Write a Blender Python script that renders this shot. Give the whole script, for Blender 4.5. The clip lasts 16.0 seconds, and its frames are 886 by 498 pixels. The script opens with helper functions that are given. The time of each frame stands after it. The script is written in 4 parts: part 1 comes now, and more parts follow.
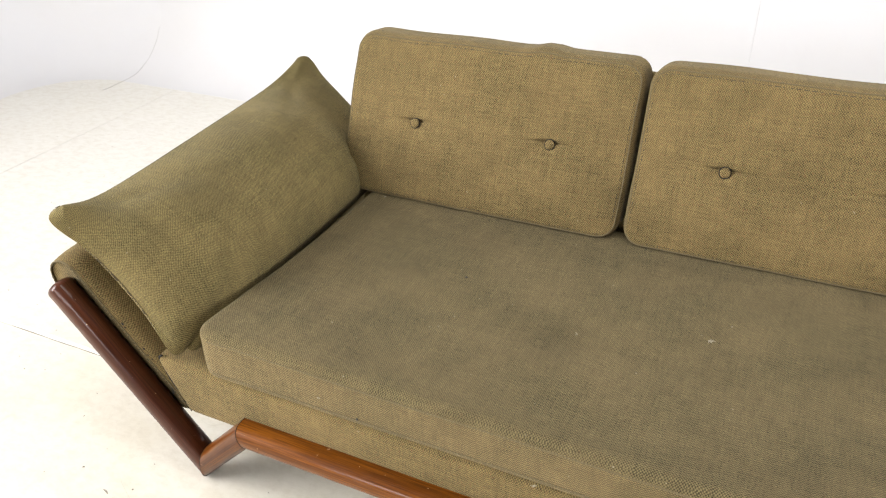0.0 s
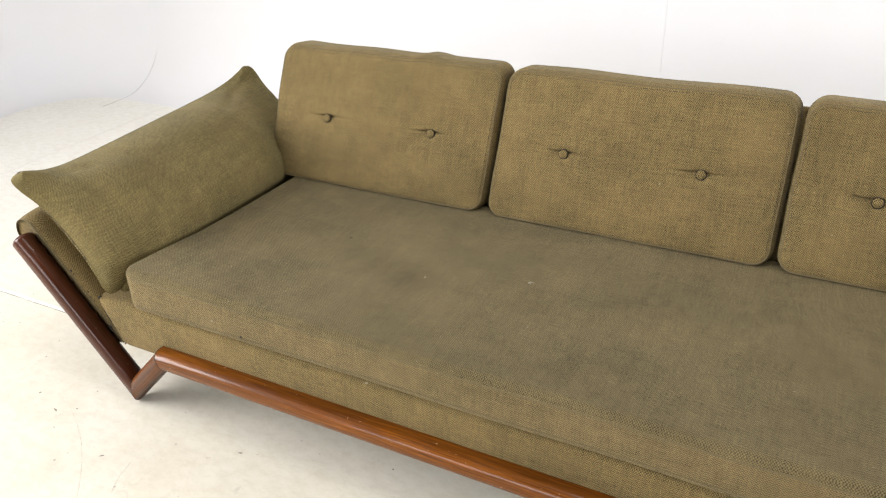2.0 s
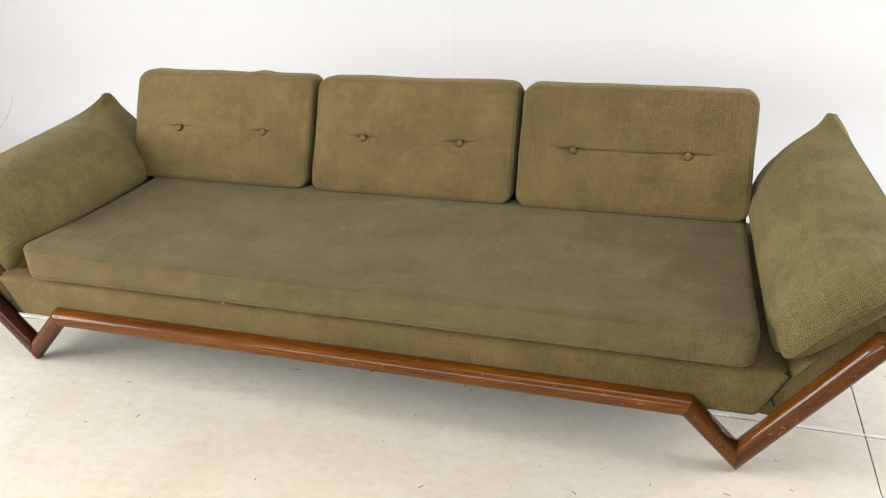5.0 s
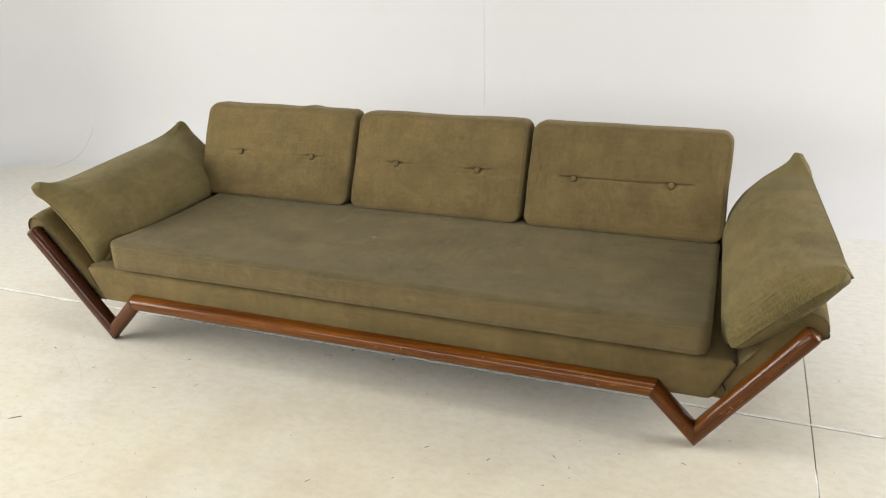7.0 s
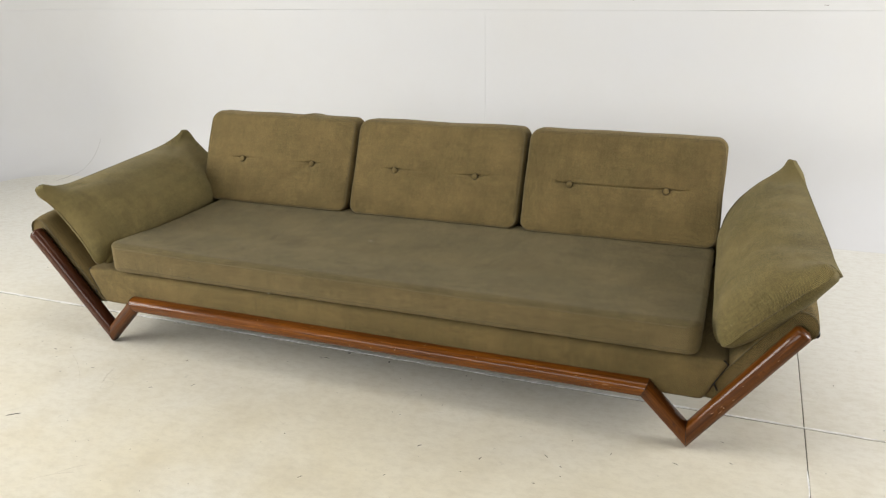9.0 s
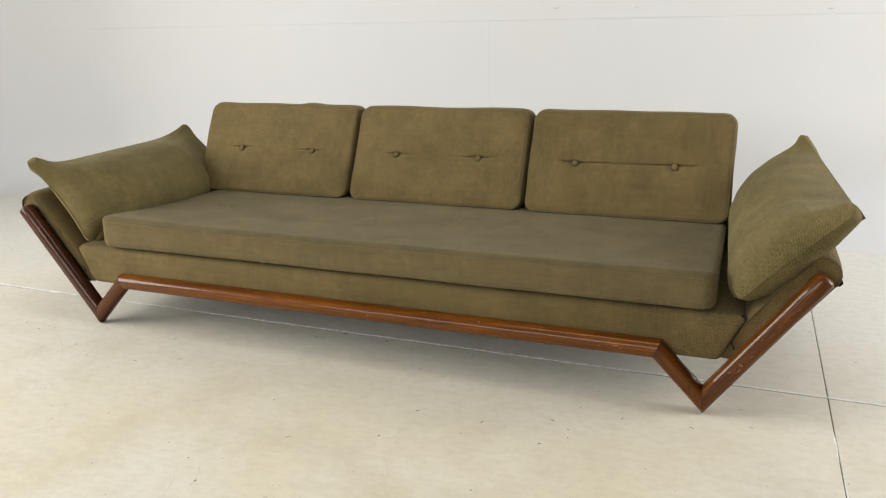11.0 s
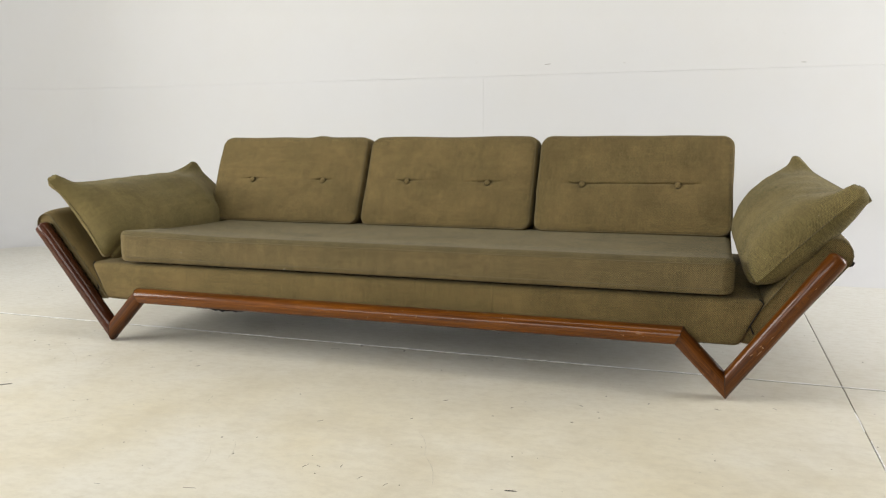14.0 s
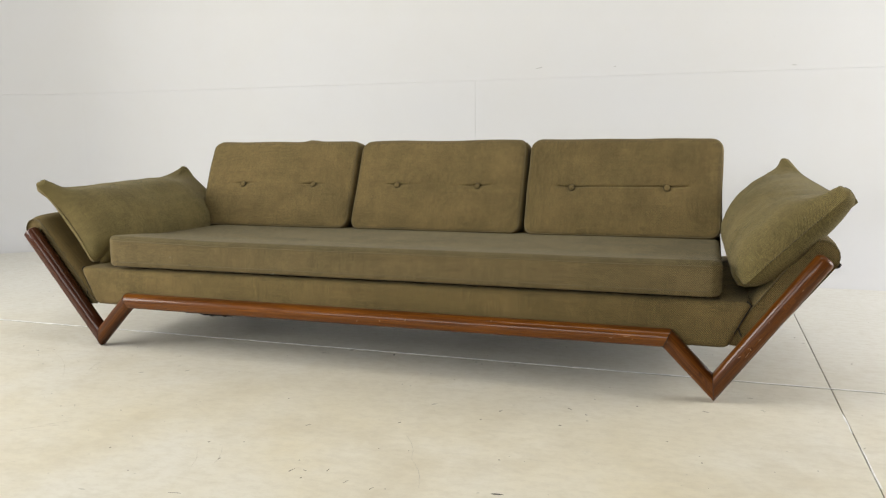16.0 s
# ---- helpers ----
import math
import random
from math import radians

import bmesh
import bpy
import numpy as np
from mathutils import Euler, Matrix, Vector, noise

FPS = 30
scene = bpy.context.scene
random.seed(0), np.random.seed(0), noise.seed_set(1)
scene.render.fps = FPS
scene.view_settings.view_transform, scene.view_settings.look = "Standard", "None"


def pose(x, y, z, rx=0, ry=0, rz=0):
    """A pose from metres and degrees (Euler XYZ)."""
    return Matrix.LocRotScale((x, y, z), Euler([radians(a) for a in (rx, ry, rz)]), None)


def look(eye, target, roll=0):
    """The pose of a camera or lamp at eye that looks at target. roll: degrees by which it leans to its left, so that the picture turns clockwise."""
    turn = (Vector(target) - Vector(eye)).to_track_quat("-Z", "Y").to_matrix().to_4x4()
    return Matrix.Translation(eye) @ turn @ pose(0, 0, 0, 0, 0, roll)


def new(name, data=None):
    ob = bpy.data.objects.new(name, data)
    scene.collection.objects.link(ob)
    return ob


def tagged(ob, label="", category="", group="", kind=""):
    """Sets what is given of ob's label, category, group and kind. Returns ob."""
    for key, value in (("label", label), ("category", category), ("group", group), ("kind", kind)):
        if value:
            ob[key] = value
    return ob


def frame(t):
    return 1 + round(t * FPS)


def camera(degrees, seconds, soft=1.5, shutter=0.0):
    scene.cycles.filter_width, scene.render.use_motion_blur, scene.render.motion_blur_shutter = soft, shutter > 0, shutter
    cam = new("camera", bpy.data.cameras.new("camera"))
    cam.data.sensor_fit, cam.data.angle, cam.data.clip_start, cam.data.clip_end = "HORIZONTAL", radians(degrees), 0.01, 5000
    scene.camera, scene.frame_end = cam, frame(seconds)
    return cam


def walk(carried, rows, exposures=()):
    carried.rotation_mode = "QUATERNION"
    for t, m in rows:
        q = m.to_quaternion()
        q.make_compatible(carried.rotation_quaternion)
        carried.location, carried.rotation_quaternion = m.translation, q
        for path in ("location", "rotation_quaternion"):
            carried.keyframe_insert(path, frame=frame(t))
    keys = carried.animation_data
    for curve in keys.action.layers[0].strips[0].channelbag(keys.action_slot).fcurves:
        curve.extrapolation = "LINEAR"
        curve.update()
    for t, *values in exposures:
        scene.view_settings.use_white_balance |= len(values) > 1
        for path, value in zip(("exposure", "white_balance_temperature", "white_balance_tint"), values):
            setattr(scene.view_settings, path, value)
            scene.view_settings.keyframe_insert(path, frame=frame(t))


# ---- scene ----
cam = camera(59.4, 16.0, soft=1.2)
PATH = [
    (0, (-0.076, -0.815, 1.244), (-0.82, 0.714, 0.191), -1.6),
    (0.5, (0.019, -0.852, 1.257), (-0.754, 0.677, 0.224), -1.8),
    (1, (0.138, -0.893, 1.264), (-0.669, 0.633, 0.254), -1.9),
    (1.5, (0.26, -0.944, 1.27), (-0.571, 0.584, 0.283), -2.0),
    (2, (0.399, -1.011, 1.267), (-0.427, 0.53, 0.297), -2.1),
    (2.5, (0.499, -1.081, 1.294), (-0.291, 0.485, 0.333), -2.5),
    (3, (0.556, -1.168, 1.319), (-0.157, 0.434, 0.358), -2.8),
    (3.5, (0.603, -1.29, 1.335), (-0.01, 0.357, 0.381), -2.9),
    (4, (0.662, -1.404, 1.337), (0.141, 0.284, 0.4), -2.9),
    (6.5, (0.993, -1.842, 1.368), (0.366, -0.122, 0.562), -1.8),
    (7, (1.02, -1.949, 1.392), (0.365, -0.226, 0.615), -1.7),
    (7.5, (1.037, -1.998, 1.396), (0.377, -0.268, 0.638), -1.7),
    (8, (1.036, -2.015, 1.398), (0.376, -0.281, 0.651), -1.6),
    (8.5, (1.046, -2.003, 1.372), (0.377, -0.266, 0.64), -1.5),
    (9, (1.073, -1.982, 1.336), (0.393, -0.244, 0.616), -1.5),
    (9.5, (1.092, -1.964, 1.264), (0.398, -0.222, 0.569), -1.5),
    (10, (1.084, -1.971, 1.189), (0.38, -0.22, 0.528), -1.5),
    (12.5, (1.063, -2.067, 0.753), (0.383, -0.222, 0.39), -0.5),
    (13, (1.042, -2.106, 0.731), (0.376, -0.25, 0.399), -0.5),
    (13.5, (1.0, -2.146, 0.722), (0.347, -0.281, 0.413), -0.5),
    (14, (0.957, -2.177, 0.724), (0.32, -0.305, 0.426), -0.4),
    (14.5, (0.931, -2.192, 0.719), (0.306, -0.315, 0.429), -0.3),
    (15, (0.929, -2.197, 0.718), (0.309, -0.317, 0.432), -0.3),
    (15.5, (0.942, -2.19, 0.717), (0.32, -0.31, 0.433), -0.4),
    (16, (0.979, -2.169, 0.721), (0.35, -0.292, 0.434), -0.6),
]
walk(cam, [(t, look(eye, target, roll)) for t, eye, target, roll in PATH], [(0, 1.02, 6700, 13), (2, 0.9, 6700, 12.5), (4.2, 0.82, 6700, 12), (6.8, 0.46, 6900, 10), (16, 0.29, 6900, 9)])

# ---------- world and lights ----------
world = bpy.data.worlds.new("world")
scene.world = world
world.use_nodes = True
WN, WL = world.node_tree.nodes, world.node_tree.links
sky = WN.new("ShaderNodeTexSky")
sky.sky_type, sky.sun_disc = "NISHITA", False
sky.sun_elevation, sky.sun_rotation = radians(40), radians(-60)
WL.new(sky.outputs[0], WN["Background"].inputs[0])
WN["Background"].inputs[1].default_value = 0.08


def area(name, eye, target, sx, sy, watts, colour):
    data = bpy.data.lights.new(name, "AREA")
    data.shape, data.size, data.size_y, data.energy, data.color = "RECTANGLE", sx, sy, watts, colour
    ob = new(name, data)
    ob.matrix_world = look(eye, target)
    return ob


# daylight at unseen left and rear openings, plus right and overhead fill lamps added
area("side_window_light", (-3.80, -2.0, 2.0), (0, -2.0, 2.0), 2.8, 2.2, 198, (0.97, 0.985, 1.0))
area("rear_window_light", (-1.2, -5.56, 2.2), (-1.2, 0, 2.2), 4.4, 2.0, 116, (0.98, 0.99, 1.0))
area("right_fill_light", (4.68, 1.0, 1.7), (0, 1.0, 1.7), 1.8, 2.0, 135, (0.93, 0.95, 1.0))
area("overhead_fill_light", (0.9, -0.25, 4.97), (0.9, -0.25, 0), 3.4, 1.8, 50, (1.0, 0.99, 0.97))

# ---------- materials ----------
def material(name):
    m = bpy.data.materials.new(name)
    m.use_nodes = True
    nt = m.node_tree
    return m, nt, nt.nodes["Principled BSDF"]


def node(nt, kind, **values):
    n = nt.nodes.new(kind)
    for key, value in values.items():
        n.inputs[key].default_value = value
    return n


def maths(nt, op, a, b=None, clamp=False):
    n = nt.nodes.new("ShaderNodeMath")
    n.operation, n.use_clamp = op, clamp
    for i, v in enumerate((a, b)):
        if v is None:
            continue
        if isinstance(v, (int, float)):
            n.inputs[i].default_value = v
        else:
            nt.links.new(v, n.inputs[i])
    return n.outputs[0]


def mixed(nt, fac, a, b, blend="MIX"):
    n = nt.nodes.new("ShaderNodeMix")
    n.data_type, n.blend_type = "RGBA", blend
    for sock, v in ((n.inputs[0], fac), (n.inputs[6], a), (n.inputs[7], b)):
        if isinstance(v, (int, float)):
            sock.default_value = v
        elif isinstance(v, tuple):
            sock.default_value = (*v, 1)
        else:
            nt.links.new(v, sock)
    return n.outputs[2]


def mapped(nt, source, scale, offset=(0, 0, 0)):
    n = nt.nodes.new("ShaderNodeMapping")
    n.inputs["Scale"].default_value, n.inputs["Location"].default_value = scale, offset
    nt.links.new(source, n.inputs["Vector"])
    return n.outputs[0]


def noisy(nt, vector, scale, detail=3.0, rough=0.55):
    n = node(nt, "ShaderNodeTexNoise", Scale=scale, Detail=detail, Roughness=rough)
    nt.links.new(vector, n.inputs["Vector"])
    return n.outputs[0]


def ramp(nt, fac, lo, hi, a=0.0, b=1.0):
    n = nt.nodes.new("ShaderNodeMapRange")
    nt.links.new(fac, n.inputs[0])
    for i, v in enumerate((lo, hi, a, b)):
        n.inputs[i + 1].default_value = v
    return n.outputs[0]


def bumped(nt, bsdf, height, strength, distance):
    n = node(nt, "ShaderNodeBump", Strength=strength, Distance=distance)
    nt.links.new(height, n.inputs["Height"])
    nt.links.new(n.outputs[0], bsdf.inputs["Normal"])


def tweed(name, light, dark, warm, pitch=0.0047, fuzz=0.08):
    """Two-tone twill: light and dark yarns, slubs, faded and soiled patches."""
    m, nt, b = material(name)
    uv = nt.nodes.new("ShaderNodeUVMap").outputs[0]
    pos = nt.nodes.new("ShaderNodeTexCoord").outputs["Object"]
    sep = nt.nodes.new("ShaderNodeSeparateXYZ")
    nt.links.new(uv, sep.inputs[0])
    u, v = sep.outputs[0], sep.outputs[1]
    k = 2 * math.pi / pitch
    # the threads run nearly straight, wander slowly and differ a little in thickness
    ju = maths(nt, "ADD", maths(nt, "MULTIPLY", noisy(nt, uv, 26, 2), 8.0), maths(nt, "MULTIPLY", noisy(nt, uv, 170, 2), 5.0))
    off = mapped(nt, uv, (1, 1, 1), (5, 3, 0))
    jv = maths(nt, "ADD", maths(nt, "MULTIPLY", noisy(nt, off, 26, 2), 8.0), maths(nt, "MULTIPLY", noisy(nt, off, 170, 2), 5.0))
    a1 = maths(nt, "SINE", maths(nt, "ADD", maths(nt, "MULTIPLY", u, k), ju))
    a2 = maths(nt, "SINE", maths(nt, "ADD", maths(nt, "MULTIPLY", v, k), jv))
    weave01 = ramp(nt, maths(nt, "MULTIPLY", a1, a2), -0.42, 0.5)
    su = noisy(nt, mapped(nt, uv, (26, 330, 1)), 1, 2)
    sv = noisy(nt, mapped(nt, uv, (330, 26, 1), (3, 7, 0)), 1, 2)
    yarn01 = ramp(nt, maths(nt, "ADD", maths(nt, "MULTIPLY", su, 0.5), maths(nt, "MULTIPLY", sv, 0.5)), 0.38, 0.62)
    fac = maths(nt, "ADD", maths(nt, "ADD", maths(nt, "MULTIPLY", weave01, 0.62), maths(nt, "MULTIPLY", yarn01, 0.24)), 0.07, True)
    col = mixed(nt, fac, dark, light)
    wv = ramp(nt, noisy(nt, mapped(nt, uv, (330, 170, 1), (11, 2, 0)), 1, 2), 0.55, 0.68)
    col = mixed(nt, maths(nt, "MULTIPLY", wv, 0.4), col, warm)
    gv = ramp(nt, noisy(nt, mapped(nt, uv, (170, 340, 1), (1, 21, 0)), 1, 2), 0.56, 0.68)
    col = mixed(nt, maths(nt, "MULTIPLY", gv, 0.2), col, (light[0] * 0.8, light[1] * 1.02, light[2] * 0.9))
    # slow bands where thicker yarns were woven in
    bands = maths(nt, "ADD", noisy(nt, mapped(nt, uv, (70, 2.2, 1), (6, 1, 0)), 1, 2), noisy(nt, mapped(nt, uv, (2.2, 70, 1), (2, 9, 0)), 1, 2))
    col = mixed(nt, ramp(nt, bands, 0.9, 1.2, 0.0, 0.13), col, (dark[0] * 1.3, dark[1] * 1.3, dark[2] * 1.3))
    worn = ramp(nt, noisy(nt, pos, 7.5, 6, 0.6), 0.38, 0.66)
    col = mixed(nt, maths(nt, "MULTIPLY", worn, 0.17), col, (light[0] * 1.25, light[1] * 1.12, light[2] * 1.15))
    soil = ramp(nt, noisy(nt, mapped(nt, pos, (1, 1, 1), (4.1, 2.7, 9.3)), 5.6, 6, 0.6), 0.48, 0.7)
    col = mixed(nt, maths(nt, "MULTIPLY", soil, 0.2), col, (dark[0] * 1.5, dark[1] * 1.2, dark[2] * 1.1))
    lint = ramp(nt, noisy(nt, mapped(nt, pos, (1, 1, 1), (1.3, 5.2, 0.4)), 150, 0, 0.5), 0.87, 0.89)
    col = mixed(nt, maths(nt, "MULTIPLY", lint, 0.25), col, (0.5, 0.47, 0.38))
    nt.links.new(col, b.inputs["Base Color"])
    b.inputs["Roughness"].default_value = 0.95
    b.inputs["Specular IOR Level"].default_value = 0.12
    b.inputs["Sheen Weight"].default_value = fuzz
    b.inputs["Sheen Roughness"].default_value = 0.5
    b.inputs["Sheen Tint"].default_value = (0.9, 0.85, 0.65, 1)
    folds = noisy(nt, pos, 14, 4)
    height = maths(nt, "ADD", maths(nt, "MULTIPLY", fac, 0.45), maths(nt, "MULTIPLY", folds, 1.6))
    bumped(nt, b, height, 0.45, 0.0022)
    return m


FABRIC = tweed("olive_tweed", (0.277, 0.207, 0.086), (0.007, 0.0056, 0.0026), (0.2, 0.085, 0.04))
# seat tweed, and a darker copy with shade and soiling in its colour
SEAT = tweed("olive_tweed_seat", (0.265, 0.204, 0.096), (0.008, 0.0066, 0.0036), (0.16, 0.088, 0.044))
SEAT_TOP = tweed("olive_tweed_soiled_shaded", (0.212, 0.17, 0.081), (0.0085, 0.0072, 0.0039), (0.13, 0.08, 0.04), fuzz=0.08)
PILLOW = tweed("olive_tweed_fine", (0.262, 0.21, 0.085), (0.009, 0.0073, 0.0033), (0.145, 0.085, 0.033), 0.0043)


def wood(name, a, b_, seed):
    """Varnished wood, grain along each bar's own length."""
    m, nt, b = material(name)
    pos = nt.nodes.new("ShaderNodeTexCoord").outputs["Object"]
    uv = nt.nodes.new("ShaderNodeUVMap").outputs[0]
    grain = noisy(nt, mapped(nt, uv, (9, 330, 1), (seed, 0, 0)), 1, 5, 0.62)
    broad = noisy(nt, mapped(nt, uv, (2.2, 30, 1), (seed, 4, 0)), 1, 4)
    col = mixed(nt, ramp(nt, grain, 0.3, 0.72), a, b_)
    col = mixed(nt, maths(nt, "MULTIPLY", ramp(nt, broad, 0.4, 0.66), 0.65), col, (a[0] * 0.62, a[1] * 0.5, a[2] * 0.42))
    chips = ramp(nt, noisy(nt, pos, 75, 3, 0.75), 0.695, 0.715)
    col = mixed(nt, maths(nt, "MULTIPLY", chips, 0.8), col, (0.45, 0.28, 0.15))
    nt.links.new(col, b.inputs["Base Color"])
    scuff = noisy(nt, pos, 22, 5)
    nt.links.new(ramp(nt, scuff, 0.35, 0.7, 0.32, 0.48), b.inputs["Roughness"])
    b.inputs["Specular IOR Level"].default_value = 0.12
    b.inputs["Coat Weight"].default_value = 0.4
    b.inputs["Coat Roughness"].default_value = 0.12
    bumped(nt, b, maths(nt, "SUBTRACT", grain, maths(nt, "MULTIPLY", chips, 1.5)), 0.16, 0.0006)
    return m


WOOD = wood("varnished_walnut", (0.062, 0.0165, 0.0013), (0.26, 0.08, 0.005), 0.0)
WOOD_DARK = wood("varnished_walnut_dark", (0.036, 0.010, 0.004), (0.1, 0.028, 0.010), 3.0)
WOOD_LEG = wood("varnished_walnut_leg", (0.05, 0.0138, 0.0012), (0.19, 0.057, 0.005), 7.0)


def paint(name, colour, stains, rough, trodden=False):
    """Old white paint with yellowed patches, scuffs and fine dirt."""
    m, nt, b = material(name)
    pos = nt.nodes.new("ShaderNodeTexCoord").outputs["Object"]
    big = noisy(nt, pos, 1.5, 6, 0.62)
    yellow = maths(nt, "MULTIPLY", ramp(nt, big, 0.36, 0.64), 0.95 * stains)
    if trodden:
        # yellowed where people walk, in front of the sofa
        sp = nt.nodes.new("ShaderNodeSeparateXYZ")
        nt.links.new(pos, sp.inputs[0])
        edge = maths(nt, "ADD", sp.outputs[1], maths(nt, "MULTIPLY", big, 0.8))
        trod = ramp(nt, edge, 1.2, -0.1, 0.1, 1.0)
        yellow = maths(nt, "MULTIPLY", maths(nt, "ADD", maths(nt, "MULTIPLY", yellow, 0.58), 0.33), trod)
    col = mixed(nt, yellow, colour, (0.632, 0.558, 0.385))
    mid = noisy(nt, mapped(nt, pos, (1, 1, 1), (7, 3, 1)), 4.5, 6, 0.62)
    patch = maths(nt, "MULTIPLY", ramp(nt, mid, 0.48, 0.7), 0.5 * stains)
    if trodden:
        patch = maths(nt, "MULTIPLY", patch, trod)
    col = mixed(nt, patch, col, (0.5, 0.44, 0.32))
    warp = mixed(nt, 0.25, pos, nt.nodes.new("ShaderNodeTexNoise").outputs["Color"])
    scr = noisy(nt, mapped(nt, warp, (3, 26, 3), (2, 2, 0)), 1.7, 5, 0.7)
    col = mixed(nt, maths(nt, "MULTIPLY", ramp(nt, scr, 0.69, 0.75), 0.35 * stains), col, (0.4, 0.37, 0.31))
    smudge = noisy(nt, mapped(nt, pos, (1, 1, 1), (3.3, 8.1, 0)), 9, 8, 0.72)
    col = mixed(nt, maths(nt, "MULTIPLY", ramp(nt, smudge, 0.665, 0.74), 0.5 * stains), col, (0.3, 0.29, 0.24))
    if trodden:
        fine = noisy(nt, mapped(nt, pos, (1, 1.6, 1), (2.2, 6.1, 0)), 26, 8, 0.74)
        col = mixed(nt, ramp(nt, fine, 0.44, 0.7, 0.0, 0.4), col, (0.47, 0.42, 0.32))
        for scale, off in ((2.6, 0.0), (4.1, 13.0)):
            # hairlines
            line = noisy(nt, mapped(nt, pos, (1, 1, 1), (off, 2.0, 0)), scale, 1.5, 0.5)
            thin = ramp(nt, maths(nt, "ABSOLUTE", maths(nt, "SUBTRACT", line, 0.5)), 0.0009, 0.0021, 1.0, 0.0)
            gate = ramp(nt, noisy(nt, mapped(nt, pos, (1, 1, 1), (off + 5, 8.0, 0)), 3.4, 3), 0.55, 0.66, 0.0, 0.1)
            col = mixed(nt, maths(nt, "MULTIPLY", thin, gate), col, (0.22, 0.2, 0.16))
    dots = noisy(nt, pos, 38, 2, 0.5)
    col = mixed(nt, maths(nt, "MULTIPLY", ramp(nt, dots, 0.74, 0.78), 0.55 * stains), col, (0.2, 0.18, 0.15))
    nt.links.new(col, b.inputs["Base Color"])
    nt.links.new(ramp(nt, mid, 0.3, 0.7, rough, rough + 0.16), b.inputs["Roughness"])
    b.inputs["Specular IOR Level"].default_value = 0.35
    grit = noisy(nt, pos, 160, 3)
    rough_skin = noisy(nt, pos, 34, 6, 0.7)
    grit = maths(nt, "ADD", grit, maths(nt, "MULTIPLY", rough_skin, 1.6 if trodden else 0.2))
    bumped(nt, b, maths(nt, "ADD", maths(nt, "MULTIPLY", grit, 0.3), mid), 0.2 if trodden else 0.12, 0.004)
    return m


FLOOR = paint("painted_concrete", (0.685, 0.676, 0.63), 0.9, 0.4, True)
WALL = paint("white_wall_paint", (0.645, 0.645, 0.65), 0.06, 0.6)


def plain(name, colour, rough, scale=40):
    m, nt, b = material(name)
    pos = nt.nodes.new("ShaderNodeTexCoord").outputs["Object"]
    n = noisy(nt, pos, scale, 4)
    col = mixed(nt, ramp(nt, n, 0.3, 0.7), tuple(c * 0.75 for c in colour), tuple(min(1, c * 1.2) for c in colour))
    nt.links.new(col, b.inputs["Base Color"])
    b.inputs["Roughness"].default_value = rough
    bumped(nt, b, n, 0.2, 0.002)
    return m


# kept dark so that the unseen walls and ceiling bounce little light
GREY = plain("low_bounce_grey", (0.08, 0.08, 0.08), 0.8, 3)
FILLER = plain("white_joint_filler", (0.8, 0.79, 0.76), 0.5)
CRACK = plain("dirty_joint", (0.16, 0.145, 0.12), 0.9)
BLACK = plain("black_dust_cloth", (0.02, 0.02, 0.02), 0.9, 200)
DARKWOOD = plain("dark_wood", (0.06, 0.035, 0.022), 0.5)
SEAMCLOTH = plain("olive_piping", (0.13, 0.1, 0.048), 0.95, 400)
# near black, for seams and holes and for shade drawn in as cords
SEAM_AND_SHADE = plain("dark_seam_and_shade", (0.016, 0.013, 0.008), 0.9, 300)
PALE_THREAD = plain("pale_thread", (0.2, 0.165, 0.095), 0.9, 300)
DIRT_SHADOW = plain("floor_dirt_and_shadow", (0.2, 0.18, 0.14), 0.9)
SEAMDARK = plain("dark_olive_cord", (0.048, 0.038, 0.019), 0.95, 300)
LINT = plain("pale_lint", (0.27, 0.24, 0.17), 0.95, 300)
SOOT = plain("dark_scrap", (0.05, 0.045, 0.035), 0.9)


# ---------- mesh helpers ----------
def part(name, bm, mat, parent=None, label="", smooth=True, sharp=50):
    bmesh.ops.recalc_face_normals(bm, faces=bm.faces)
    me = bpy.data.meshes.new(name)
    bm.to_mesh(me)
    bm.free()
    me.materials.append(mat)
    if smooth:
        me.polygons.foreach_set("use_smooth", [True] * len(me.polygons))
        me.set_sharp_from_angle(angle=radians(sharp))
    ob = new(name, me)
    ob.parent = parent
    if label:
        ob["label"] = label
    return ob


def empty(name, place=(0, 0, 0)):
    ob = new(name)
    ob.location = place
    ob.empty_display_size = 0.05
    return ob


def box_uv(bm):
    """Cloth laid flat on each side, in metres."""
    lay = bm.loops.layers.uv.new("UVMap")
    bm.normal_update()
    for f in bm.faces:
        n = f.normal
        ax = max(range(3), key=lambda i: abs(n[i]))
        for lp in f.loops:
            p = lp.vert.co
            lp[lay].uv = ((p.y, p.z), (p.x, p.z), (p.x, p.y))[ax]


def outline(hx, hz, r, n_edge=22, n_arc=7):
    """A rounded rectangle about the origin."""
    r = min(r, hx, hz)
    pts = []
    for cx, cz, a0 in ((1, 1, 0), (-1, 1, 90), (-1, -1, 180), (1, -1, 270)):
        for i in range(n_arc):
            a = radians(a0 + 90 * i / (n_arc - 1))
            pts.append((cx * (hx - r) + r * math.cos(a), cz * (hz - r) + r * math.sin(a)))
        nx, nz = ((-1, 1), (-1, -1), (1, -1), (1, 1))[((0, 90, 180, 270).index(a0))]
        x0, z0 = pts[-1]
        if a0 in (0, 180):
            x1, z1 = nx * (hx - r), z0
        else:
            x1, z1 = x0, nz * (hz - r)
        for i in range(1, n_edge):
            s = i / n_edge
            pts.append((x0 + (x1 - x0) * s, z0 + (z1 - z0) * s))
    return pts


